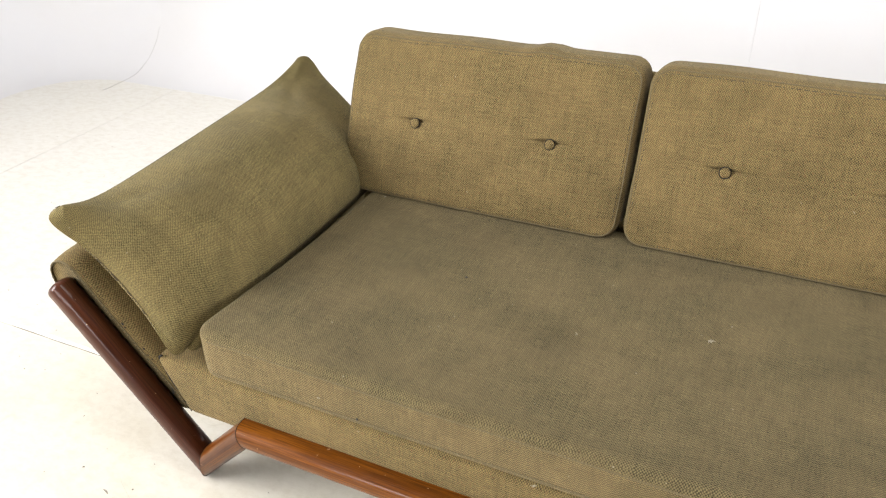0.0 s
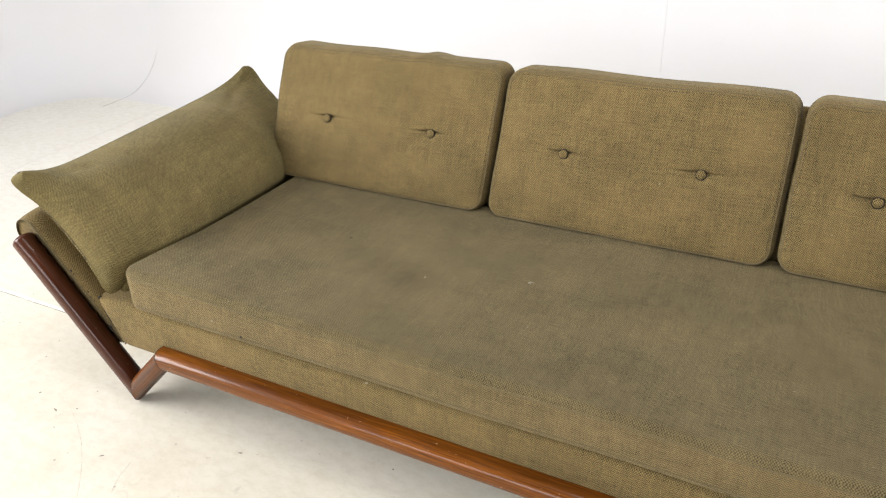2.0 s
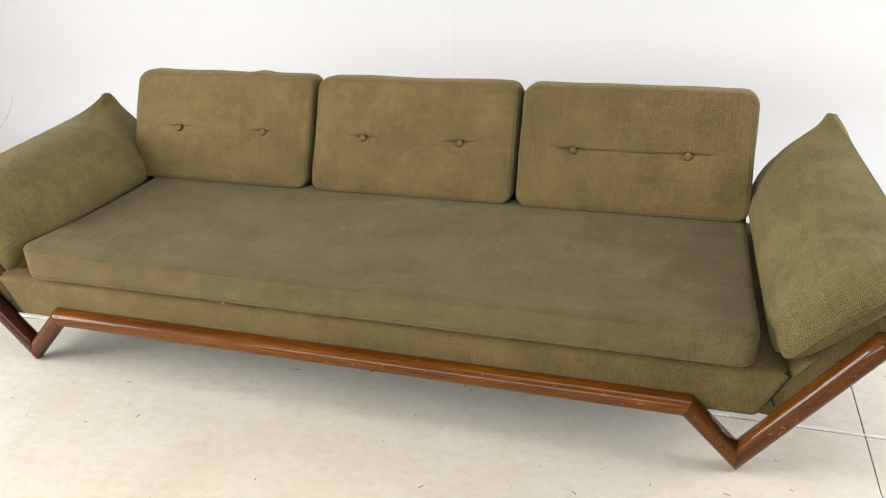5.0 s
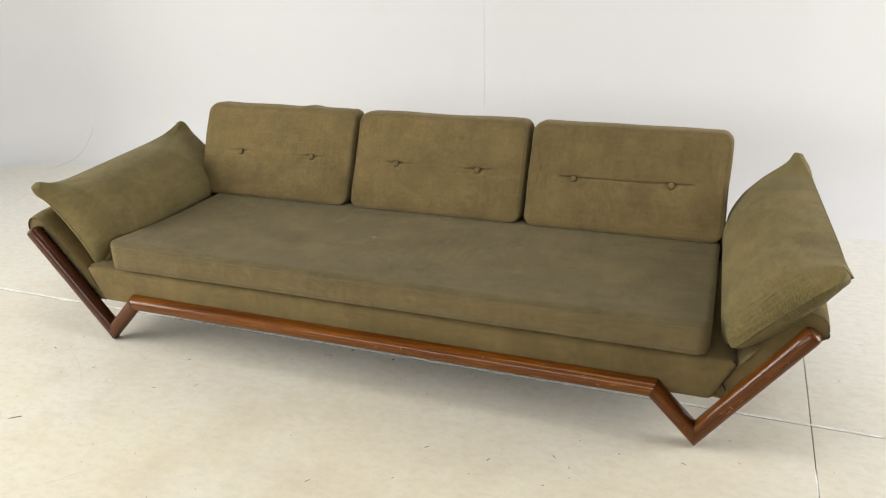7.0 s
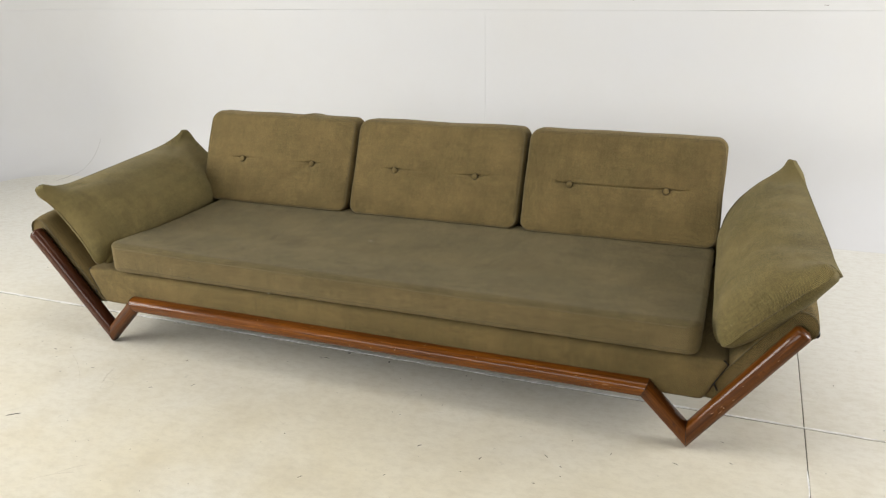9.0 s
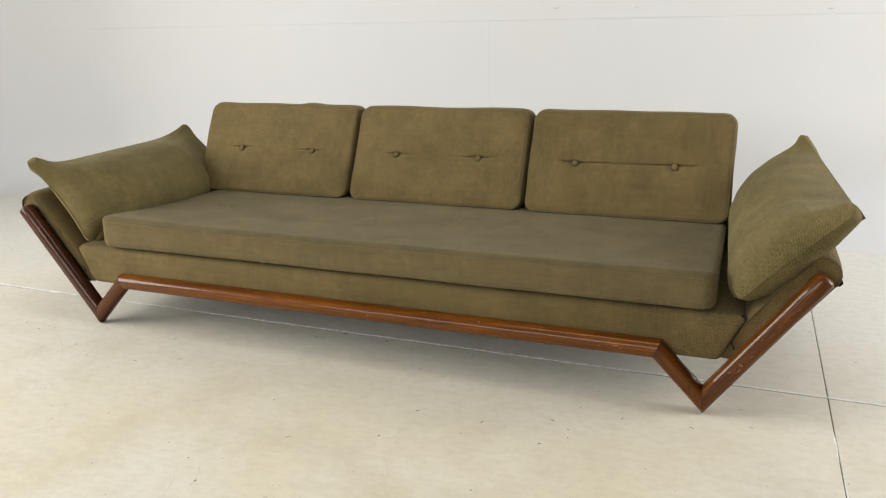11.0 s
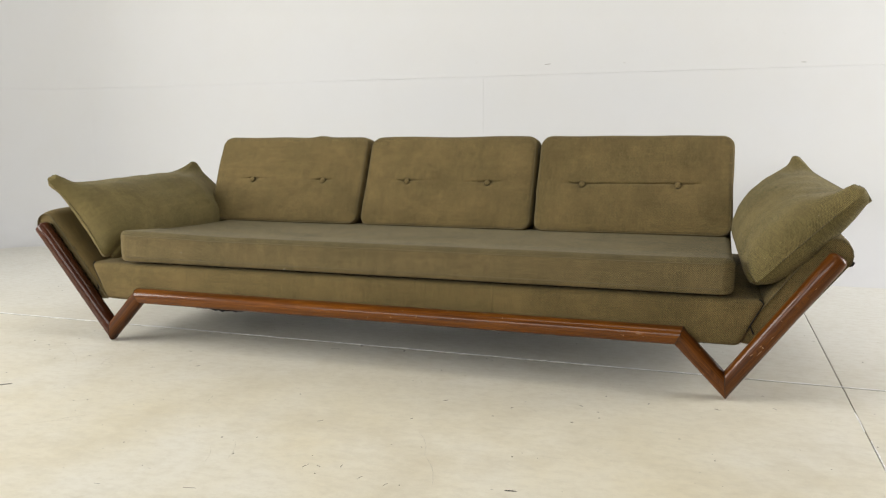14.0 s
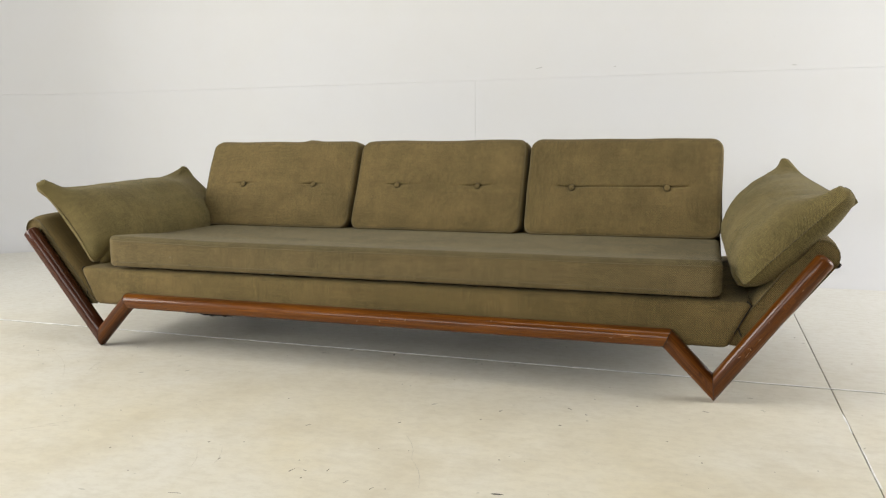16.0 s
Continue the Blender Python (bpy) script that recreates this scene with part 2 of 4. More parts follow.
def pad(hx, hz, hy, corner, edge, shape, rings=14, deep=None, back=None, power=0.8):
    """A boxed cushion: rounded rectangle in x and z, thickness along y (front is -y), with rounded edges. shape(p) bends it."""
    prof = []
    m = min(hx, hz)
    deep = deep or edge
    for i in range(rings):
        prof.append((m - (m - edge) * (i / rings) ** power, -hy))
    for i in range(8):
        a = radians(90 * i / 7)
        prof.append((edge - edge * math.sin(a), -hy + deep - deep * math.cos(a)))
    prof += [(0.0, (deep - hy) * 0.3), (0.0, (hy - deep) * 0.3)]
    eb, db = back or (edge, deep)
    for i in range(8):
        a = radians(90 - 90 * i / 7)
        prof.append((eb - eb * math.sin(a), hy - db + db * math.cos(a)))
    for i in reversed(range(rings)):
        prof.append((m - (m - eb) * (i / rings) ** 0.8, hy))
    bm = bmesh.new()
    loops = []
    for d, y in prof:
        pts = outline(max(hx - d, 0.00005), max(hz - d, 0.00005), max(corner - d, 0.00004))
        loops.append([bm.verts.new(shape(Vector((x, y, z)))) for x, z in pts])
    for a, b in zip(loops, loops[1:]):
        n = len(a)
        for i in range(n):
            bm.faces.new((a[i], a[(i + 1) % n], b[(i + 1) % n], b[i]))
    bmesh.ops.remove_doubles(bm, verts=bm.verts, dist=0.0011)
    box_uv(bm)
    return bm


def tube(points, radius, sides=6, closed=False, squash=1.0):
    """A thin round cord along a line of points."""
    bm = bmesh.new()
    pts = [Vector(p) for p in points]
    n = len(pts)
    rings = []
    for i, p in enumerate(pts):
        a = pts[(i - 1) % n] if closed or i else p
        b = pts[(i + 1) % n] if closed or i < n - 1 else p
        d = (b - a).normalized()
        side = d.cross(Vector((0, 0, 1)))
        if side.length < 0.1:
            side = d.cross(Vector((0, 1, 0)))
        side.normalize()
        up = side.cross(d)
        rings.append([bm.verts.new(p + radius * (math.cos(t) * side + squash * math.sin(t) * up)) for t in (2 * math.pi * k / sides for k in range(sides))])
    for i in range(n if closed else n - 1):
        a, b = rings[i], rings[(i + 1) % n]
        for k in range(sides):
            bm.faces.new((a[k], a[(k + 1) % sides], b[(k + 1) % sides], b[k]))
    if not closed:
        bm.faces.new(rings[0])
        bm.faces.new(rings[-1])
    return bm


def stitches(points, length, gap, radius):
    """Short stitches along a line of points."""
    bm = bmesh.new()
    pts = [Vector(p) for p in points]
    run, last = 0.0, pts[0]
    out, seg = [], []
    for p in pts[1:]:
        d = (p - last).length
        steps = max(1, int(d / 0.002))
        for k in range(steps):
            q = last.lerp(p, (k + 1) / steps)
            run += d / steps
            if run % (length + gap) < length:
                seg.append(q)
            elif seg:
                out.append(seg)
                seg = []
        last = p
    for seg in out:
        if len(seg) < 2:
            continue
        a, b = seg[0], seg[-1]
        d = (b - a).normalized()
        side = d.cross(Vector((0, 0, 1))) if abs(d.z) < 0.9 else d.cross(Vector((0, 1, 0)))
        side = side.normalized() * radius
        up = side.cross(d)
        ends = [[bm.verts.new(c + o) for o in (side, up, -side, -up)] for c in (a, b)]
        for k in range(4):
            bm.faces.new((ends[0][k], ends[0][(k + 1) % 4], ends[1][(k + 1) % 4], ends[1][k]))
        bm.faces.new(ends[0])
        bm.faces.new(ends[1])
    return bm


def block(x0, x1, y0, y1, z0, z1, bevel=0.0):
    bm = bmesh.new()
    bmesh.ops.create_cube(bm, size=1)
    for v in bm.verts:
        v.co = Vector(((x0 + x1) / 2 + v.co.x * (x1 - x0), (y0 + y1) / 2 + v.co.y * (y1 - y0), (z0 + z1) / 2 + v.co.z * (z1 - z0)))
    if bevel:
        bmesh.ops.bevel(bm, geom=bm.edges[:], offset=bevel, segments=2, affect="EDGES", profile=0.5)
    return bm


def prism(profile, y0, y1, bevel=0.0, cuts=0):
    """A closed outline in x and z, drawn out from y0 to y1."""
    bm = bmesh.new()
    a = [bm.verts.new((x, y0, z)) for x, z in profile]
    b = [bm.verts.new((x, y1, z)) for x, z in profile]
    bm.faces.new(a)
    bm.faces.new(b)
    n = len(a)
    for i in range(n):
        bm.faces.new((a[i], a[(i + 1) % n], b[(i + 1) % n], b[i]))
    bmesh.ops.recalc_face_normals(bm, faces=bm.faces)
    if bevel:
        bmesh.ops.bevel(bm, geom=bm.edges[:], offset=bevel, segments=4, affect="EDGES", profile=0.5)
    return bm


# ---------- the studio ----------
XL, XR, YB, YF, ZC = -3.72, 4.6, 2.12, -5.5, 5.0
COVE = 0.34
floor = tagged(empty("floor"), "off-white painted concrete floor, scuffed and yellowed", "floor", kind="structure")
JY = 0.195
XJ = (XL - 0.2, -2.70, 1.345, XR + 0.2)
for i in range(3):
    for y0, y1 in ((YF - 0.2, JY - 0.001), (JY + 0.001, YB + 0.04)):
        bm = block(XJ[i] + 0.0012, XJ[i + 1] - (0.0006 if i == 0 else 0.0018), y0, y1, -0.05, 0, 0.0008)
        part("slab", bm, FLOOR, floor, smooth=False)


def ribbon(a, b, wide, top, seed, rough=0.35, step=0.02):
    """A thin uneven strip of joint filler from a to b on the floor."""
    bm = bmesh.new()
    a, b = Vector((*a, 0)), Vector((*b, 0))
    d = (b - a).normalized()
    q = Vector((-d.y, d.x, 0))
    n = int((b - a).length / step)
    rows = []
    for i in range(n + 1):
        p = a.lerp(b, i / n)
        l = wide * (0.5 + rough * noise.noise(p * 17 + Vector((seed, 0, 0))))
        r = wide * (0.5 + rough * noise.noise(p * 17 + Vector((0, seed, 5))))
        w = 0.0015 * noise.noise(p * 5 + Vector((seed, 2, 0)))
        rows.append([bm.verts.new(p + q * (w + l) + Vector((0, 0, z))) for z in (-0.01, top)] + [bm.verts.new(p + q * (w - r) + Vector((0, 0, z))) for z in (top, -0.01)])
    for e, f in zip(rows, rows[1:]):
        for k in range(3):
            bm.faces.new((e[k], e[k + 1], f[k + 1], f[k]))
    return bm


part("joint_filler", ribbon((XL, JY), (1.02, JY), 0.0105, 0.0016, 3.0), FILLER, floor, "white filler in the floor joint", False)
part("joint_filler", ribbon((1.02, JY), (XR, JY), 0.0068, 0.001, 5.0, 0.95), FILLER, floor, "thin worn white filler in the floor joint", False)
# dark ribbon laid in for the shadow line along the filler
part("joint_shadow_line", ribbon((XL, JY - 0.0068), (XR, JY - 0.0068), 0.0016, 0.0005, 8.0, 0.9), DIRT_SHADOW, floor, "thin dark line drawn as the shadow beside the filled floor joint", False)
random.seed(4)
y = -2.3
while y < 0.0:
    run = random.uniform(0.06, 0.3)
    shift = random.choice((0.0022, 0.0022, -0.0024))
    part("joint_filler", ribbon((1.345 + shift, y), (1.345 + shift, y + run), 0.003, 0.0006, y, 0.8, 0.012), FILLER, floor, "broken white filler in the floor joint", False)
    y += run + random.uniform(0.02, 0.22)
for x in (-2.70, 1.345):
    for y0, y1 in ((YF, JY - 0.004), (JY + 0.004, YB - COVE)):
        part("joint", block(x - 0.004, x + 0.004, y0, y1, -0.04, -0.003), CRACK, floor, "dirty open floor joint", False)

wall = tagged(empty("wall_back"), "white painted studio wall curving down into the floor", "wall", kind="structure")
SEAM, BEND = 1.03, 0.70


def plan(s):
    """The wall's line in plan and its inward normal: along the back from the right, round the left corner, then forward. s in metres from the corner's start."""
    arc = BEND * math.pi / 2
    cx, cy = XL + BEND, YB - BEND
    if s <= 0:
        return Vector((cx - s, YB)), Vector((0, -1))
    if s < arc:
        a = s / BEND
        return Vector((cx - BEND * math.sin(a), cy + BEND * math.cos(a))), Vector((math.sin(a), -math.cos(a)))
    return Vector((XL, cy - (s - arc))), Vector((1, 0))


def cyc(s0, s1, low):
    """A board of the wall between two places on its line: the lower ones curve down on to the floor."""
    if low:
        prof = [(COVE, 0.0005)] + [(COVE - COVE * math.sin(a), COVE - COVE * math.cos(a)) for a in (radians(90 * k / 16) for k in range(1, 17))]
        prof += [(0, SEAM - 0.0004), (-0.05, SEAM - 0.0004), (-0.05, -0.06), (COVE, -0.06)]
    else:
        prof = [(0, SEAM + 0.0004), (0, ZC), (-0.05, ZC), (-0.05, SEAM + 0.0004)]
    n = max(1, int((s1 - s0) / 0.06)) if s1 > 0 else 1
    bm = bmesh.new()
    rings = []
    for k in range(n + 1):
        p, q = plan(s0 + (s1 - s0) * k / n)
        rings.append([bm.verts.new((p.x + q.x * d, p.y + q.y * d, z)) for d, z in prof])
    for a, b in zip(rings, rings[1:]):
        for k in range(len(prof)):
            bm.faces.new((a[k], a[(k + 1) % len(prof)], b[(k + 1) % len(prof)], b[k]))
    bm.faces.new(rings[0])
    bm.faces.new(rings[-1])
    return bm


CX = XL + BEND
END = BEND * math.pi / 2 + (YB - BEND) + 0.5
for s0, s1 in ((CX - XR, CX - 2.55 - 0.0003), (CX - 2.55 + 0.0003, CX + 0.256 - 0.0004), (CX + 0.256 + 0.0004, -0.00005), (0.00005, END)):
    part("panel", cyc(s0, s1, True), WALL, wall, sharp=30)
part("panel", cyc(CX - XR, END, False), WALL, wall, sharp=30)
crack = []
for k in range(20):
    a = radians(-22 + 84 * k / 19)
    d, z = (COVE - COVE * math.sin(a), COVE - COVE * math.cos(a)) if a > 0 else (COVE * (1 - a), 0.0)
    crack.append((CX + 0.006 * noise.noise(Vector((k * 0.3, 1, 0))), YB - d - 0.0002, z + 0.0006))
part("crack", tube(crack, 0.0006, 5), DIRT_SHADOW, wall, "thin dark crack in the curved wall foot")
part("backing", block(CX, XR, YB + 0.06, YB + 0.1, -0.05, ZC), CRACK, wall, smooth=False)


def structure(name, label, category, bm, mat):
    return tagged(part(name, bm, mat, smooth=False), label, category, kind="structure")


# walls and ceiling added out of view; their openings only hold lamps
left = tagged(empty("wall_left"), "unseen grey side wall with an opening for a lamp", "wall", kind="structure")
for y0, y1, z0, z1 in ((YF, -3.4, -0.05, ZC), (-0.6, YB + 0.05, -0.05, ZC), (-3.4, -0.6, -0.05, 0.9), (-3.4, -0.6, 3.1, ZC)):
    part("wall_section", block(XL - 0.2, XL - 0.06, y0, y1, z0, z1), GREY, left, smooth=False)
right = tagged(empty("wall_right"), "unseen grey side wall with an opening for a lamp", "wall", kind="structure")
for y0, y1, z0, z1 in ((YF, 0.1, -0.05, ZC), (1.9, YB + 0.05, -0.05, ZC), (0.1, 1.9, -0.05, 0.7), (0.1, 1.9, 2.7, ZC)):
    part("wall_section", block(XR, XR + 0.1, y0, y1, z0, z1), GREY, right, smooth=False)
front = tagged(empty("wall_front"), "unseen grey wall behind the camera with an opening for a lamp", "wall", kind="structure")
for x0, x1, z0, z1 in ((XL - 0.2, -3.4, -0.05, ZC), (1.0, XR, -0.05, ZC), (-3.4, 1.0, -0.05, 1.2), (-3.4, 1.0, 3.2, ZC)):
    part("wall_section", block(x0, x1, YF - 0.1, YF, z0, z1), GREY, front, smooth=False)
structure("ceiling", "unseen grey ceiling closing the room", "ceiling", block(XL - 0.2, XR + 0.1, YF - 0.1, YB + 0.1, ZC, ZC + 0.1), GREY)

# ---------- the sofa ----------
sofa = tagged(empty("sofa", (0.0, 0.4, 0.0)), "long olive tweed sofa with zigzag walnut frame and winged arms", "sofa")
sofa.matrix_world = Matrix.Identity(4)
FOOT_X, FOOT_Z, ELB_X, ELB_Z, TIP_X, TIP_Z = 1.025, 0.037, 0.900, 0.166, {-1: 1.309, 1: 1.281}, 0.394
ROD = 0.0248


def section(deep, sides=20):
    """Rounded bar, a little deeper than high, softly flattened in front."""
    out = []
    for k in range(sides):
        a = 2 * math.pi * k / sides
        c, s = math.cos(a), math.sin(a)
        f = (abs(c) ** 2.5 + abs(s) ** 2.5) ** (-1 / 2.5)
        out.append((f * c * deep - 0.002, f * s * ROD))
    return out


def bar(a, b, cut_a, cut_b, mat, name, dome=0.0, deep=0.0265):
    """A bar in the front plane from a to b (x, z), its ends cut along the given directions."""
    bm = bmesh.new()
    ax, bx = Vector((a[0], 0, a[1])), Vector((b[0], 0, b[1]))
    d = (bx - ax).normalized()
    up = Vector((-d.z, 0, d.x))
    ends = []
    for end, cut in ((ax, cut_a), (bx, cut_b)):
        c = Vector((cut[0], 0, cut[1])).normalized()
        ring = []
        for y, h in section(deep):
            s = h / up.dot(c)
            ring.append(end + c * s + Vector((0, y, 0)))
        ends.append(ring)
    mids = [ends[0]]
    steps = max(2, int((bx - ax).length / 0.05))
    for i in range(1, steps):
        mids.append([p.lerp(q, i / steps) for p, q in zip(*ends)])
    mids.append(ends[1])
    if dome:
        c = sum(ends[1], Vector()) / len(ends[1])
        for k, s in ((0.35, 0.93), (0.75, 0.74), (1.0, 0.4)):
            mids.append([c + (p - c) * s + d * dome * k for p in ends[1]])
    rings = [[bm.verts.new(p) for p in ring] for ring in mids]
    for r0, r1 in zip(rings, rings[1:]):
        n = len(r0)
        for i in range(n):
            bm.faces.new((r0[i], r0[(i + 1) % n], r1[(i + 1) % n], r1[i]))
    bm.faces.new(rings[0])
    bm.faces.new(rings[-1])
    lay = bm.loops.layers.uv.new("UVMap")
    for f in bm.faces:
        for lp in f.loops:
            q = lp.vert.co - ax
            lp[lay].uv = (q.dot(d), math.atan2(q.dot(up), q.y + 0.002) * 0.026 if len(f.verts) == 4 else q.dot(up))
    return part(name, bm, mat, sofa)


for side in (-1, 1):
    foot, elb, tip = (side * FOOT_X, FOOT_Z), (side * ELB_X, ELB_Z), (side * TIP_X[side], TIP_Z)
    inner = (Vector(elb) - Vector(foot)).normalized()
    outer = (Vector(tip) - Vector(foot)).normalized()
    vcut = (inner + outer).normalized()
    rail = Vector((-side, 0))
    ecut = (rail - inner).normalized()
    bar(foot, elb, vcut, ecut, WOOD_LEG, "front_leg")
    d = outer
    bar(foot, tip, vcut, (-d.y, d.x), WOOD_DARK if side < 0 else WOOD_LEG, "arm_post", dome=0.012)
ci = (Vector((-1, 0)) - (Vector((ELB_X, ELB_Z)) - Vector((FOOT_X, FOOT_Z))).normalized()).normalized()
bar((-ELB_X, ELB_Z), (ELB_X, ELB_Z), (-ci.x, ci.y), (ci.x, ci.y), WOOD, "front_rail", deep=0.0305)


def miter(at, cut, deep):
    """The thin dark glue line round a joint of two bars."""
    c = Vector((cut[0], 0, cut[1]))
    ring = [Vector((at[0], 0, at[1])) + c * h * 1.004 + Vector((0, y * 1.004, 0)) for y, h in section(deep, 28)]
    part("joint_line", tube(ring, 0.0006, 5, True), SEAM_AND_SHADE, sofa, "thin dark glue line of a mitred joint")


for side in (-1, 1):
    foot, elb, tip = Vector((side * FOOT_X, FOOT_Z)), Vector((side * ELB_X, ELB_Z)), Vector((side * TIP_X[side], TIP_Z))
    inner, outer = (elb - foot).normalized(), (tip - foot).normalized()
    half = inner.angle(outer) / 2
    miter(foot, (inner + outer).normalized() / math.sin(half), 0.0265)
    bend = Vector((-side, 0)) - inner
    miter(elb, bend.normalized() / math.sin(inner.angle(Vector((-side, 0))) / 2 + math.pi / 2), 0.0305)
for x in (-0.86, 0.86):
    bm = bmesh.new()
    bmesh.ops.create_cone(bm, cap_ends=True, segments=16, radius1=0.016, radius2=0.026, depth=0.15, matrix=Matrix.Translation((x, 0.72, 0.075)))
    part("rear_leg", bm, DARKWOOD, sofa, "dark tapered rear leg")

PALEWOOD = plain("bare_wood", (0.27, 0.13, 0.055), 0.6, 300)


def chip(x, y, z, long, turn, deep=0.0022):
    """A small bare chip or scratch in the varnish."""
    bm = bmesh.new()
    ring = [(0.5, 0), (0.2, 0.5), (-0.3, 0.4), (-0.5, -0.1), (-0.1, -0.5), (0.35, -0.35)]
    low = [bm.verts.new((long * a, 0.002, deep * b)) for a, b in ring]
    top = [bm.verts.new((long * a * 0.8, -0.0004, deep * b * 0.8)) for a, b in ring]
    bm.faces.new(top)
    for k in range(6):
        bm.faces.new((low[k], low[(k + 1) % 6], top[(k + 1) % 6], top[k]))
    bmesh.ops.rotate(bm, verts=bm.verts, cent=(0, 0, 0), matrix=Matrix.Rotation(radians(-turn), 3, "Y"))
    bmesh.ops.translate(bm, verts=bm.verts, vec=(x, y, z))
    part("chip", bm, PALEWOOD, sofa, "bare chip in the varnish", False)


chip(0.795, -0.0325, 0.170, 0.024, 4, 0.003)
chip(0.752, -0.0325, 0.163, 0.012, -10)
chip(0.14, -0.0325, 0.172, 0.014, 70)
chip(-0.02, -0.0325, 0.160, 0.009, 60)
for f, n, long, turn in ((0.26, 0.006, 0.012, 40), (0.30, -0.006, 0.02, 56), (0.335, 0.003, 0.008, 50), (0.42, -0.004, 0.01, 48), (0.80, -0.003, 0.007, 60)):
    chip(FOOT_X + (TIP_X[1] - FOOT_X) * f - 0.8 * n, -0.0287, FOOT_Z + (TIP_Z - FOOT_Z) * f + 0.58 * n, long, turn)

# ragged dust cloth hanging behind the rail
random.seed(21)
bm = bmesh.new()
cols = []
for k in range(72):
    x = -0.78 + 0.9 * k / 71
    hang = 0.007 + 0.008 * noise.noise(Vector((x * 9, 0, 0))) + random.uniform(0, 0.006) + 0.011 * math.exp(-((x + 0.6) / 0.11) ** 2)
    hang *= min(1.0, k / 6, (71 - k) / 10)
    y = 0.046 + 0.004 * noise.noise(Vector((x * 12, 3, 0)))
    cols.append([bm.verts.new((x, y, 0.145)), bm.verts.new((x, y - 0.002, 0.145 - hang * 0.6 - 0.003)), bm.verts.new((x, y + 0.001, 0.141 - hang))])
for a, b in zip(cols, cols[1:]):
    for j in range(2):
        bm.faces.new((a[j], b[j], b[j + 1], a[j + 1]))
bmesh.ops.solidify(bm, geom=bm.faces[:], thickness=0.0012)
part("torn_cloth", bm, BLACK, sofa, "ragged edge of black dust cloth")

# seat box, tapering downwards, with a soft front edge
base = prism([(-1.06, 0.142), (1.06, 0.142), (1.122, 0.2735), (-1.122, 0.2735)], 0.008, 0.86, 0.02)
box_uv(base)
part("seat_base", base, FABRIC, sofa)
# added deck that carries the cushion, black so that the gap looks darker
part("seat_deck", block(-1.0, 1.0, 0.05, 0.8, 0.27, 0.2838, 0.004), BLACK, sofa, "unseen deck under the seat cushion, black to darken the gap")
# a near-black cord put in for the shade in the gap beside the arm
for side in (-1, 1):
    ends = [(side * (1.0585 + 0.055 * t), 0.0195 - 0.006 * math.sin(math.pi * t), 0.158 + 0.106 * t) for t in (k / 12 for k in range(13))]
    ends += [(side * (1.114 - 0.013 * t), 0.0165, 0.264 + 0.011 * math.sin(t * 1.57)) for t in (0.25, 0.5, 0.75, 1.0)]
    part("gap_shade_line", tube(ends, 0.0022), SEAM_AND_SHADE, sofa, "dark cord drawn in for the shaded gap at the seat base end")
bm = bmesh.new()
bmesh.ops.create_grid(bm, x_segments=40, y_segments=14, size=0.5)
for v in bm.verts:
    x, y = v.co.x * 1.96, 0.42 + v.co.y * 0.76
    dip = 0.016 * math.exp(-((x + 0.52) / 0.2) ** 2) + 0.006 * noise.noise(Vector((x * 4, y * 3, 0))) + 0.004
    v.co = (x, y, 0.141 - dip * math.sin(math.pi * (v.co.y + 0.5)) ** 0.4 if abs(v.co.y) < 0.499 else 0.141)
part("dust_cover", bm, BLACK, sofa, "sagging black cloth under the seat")


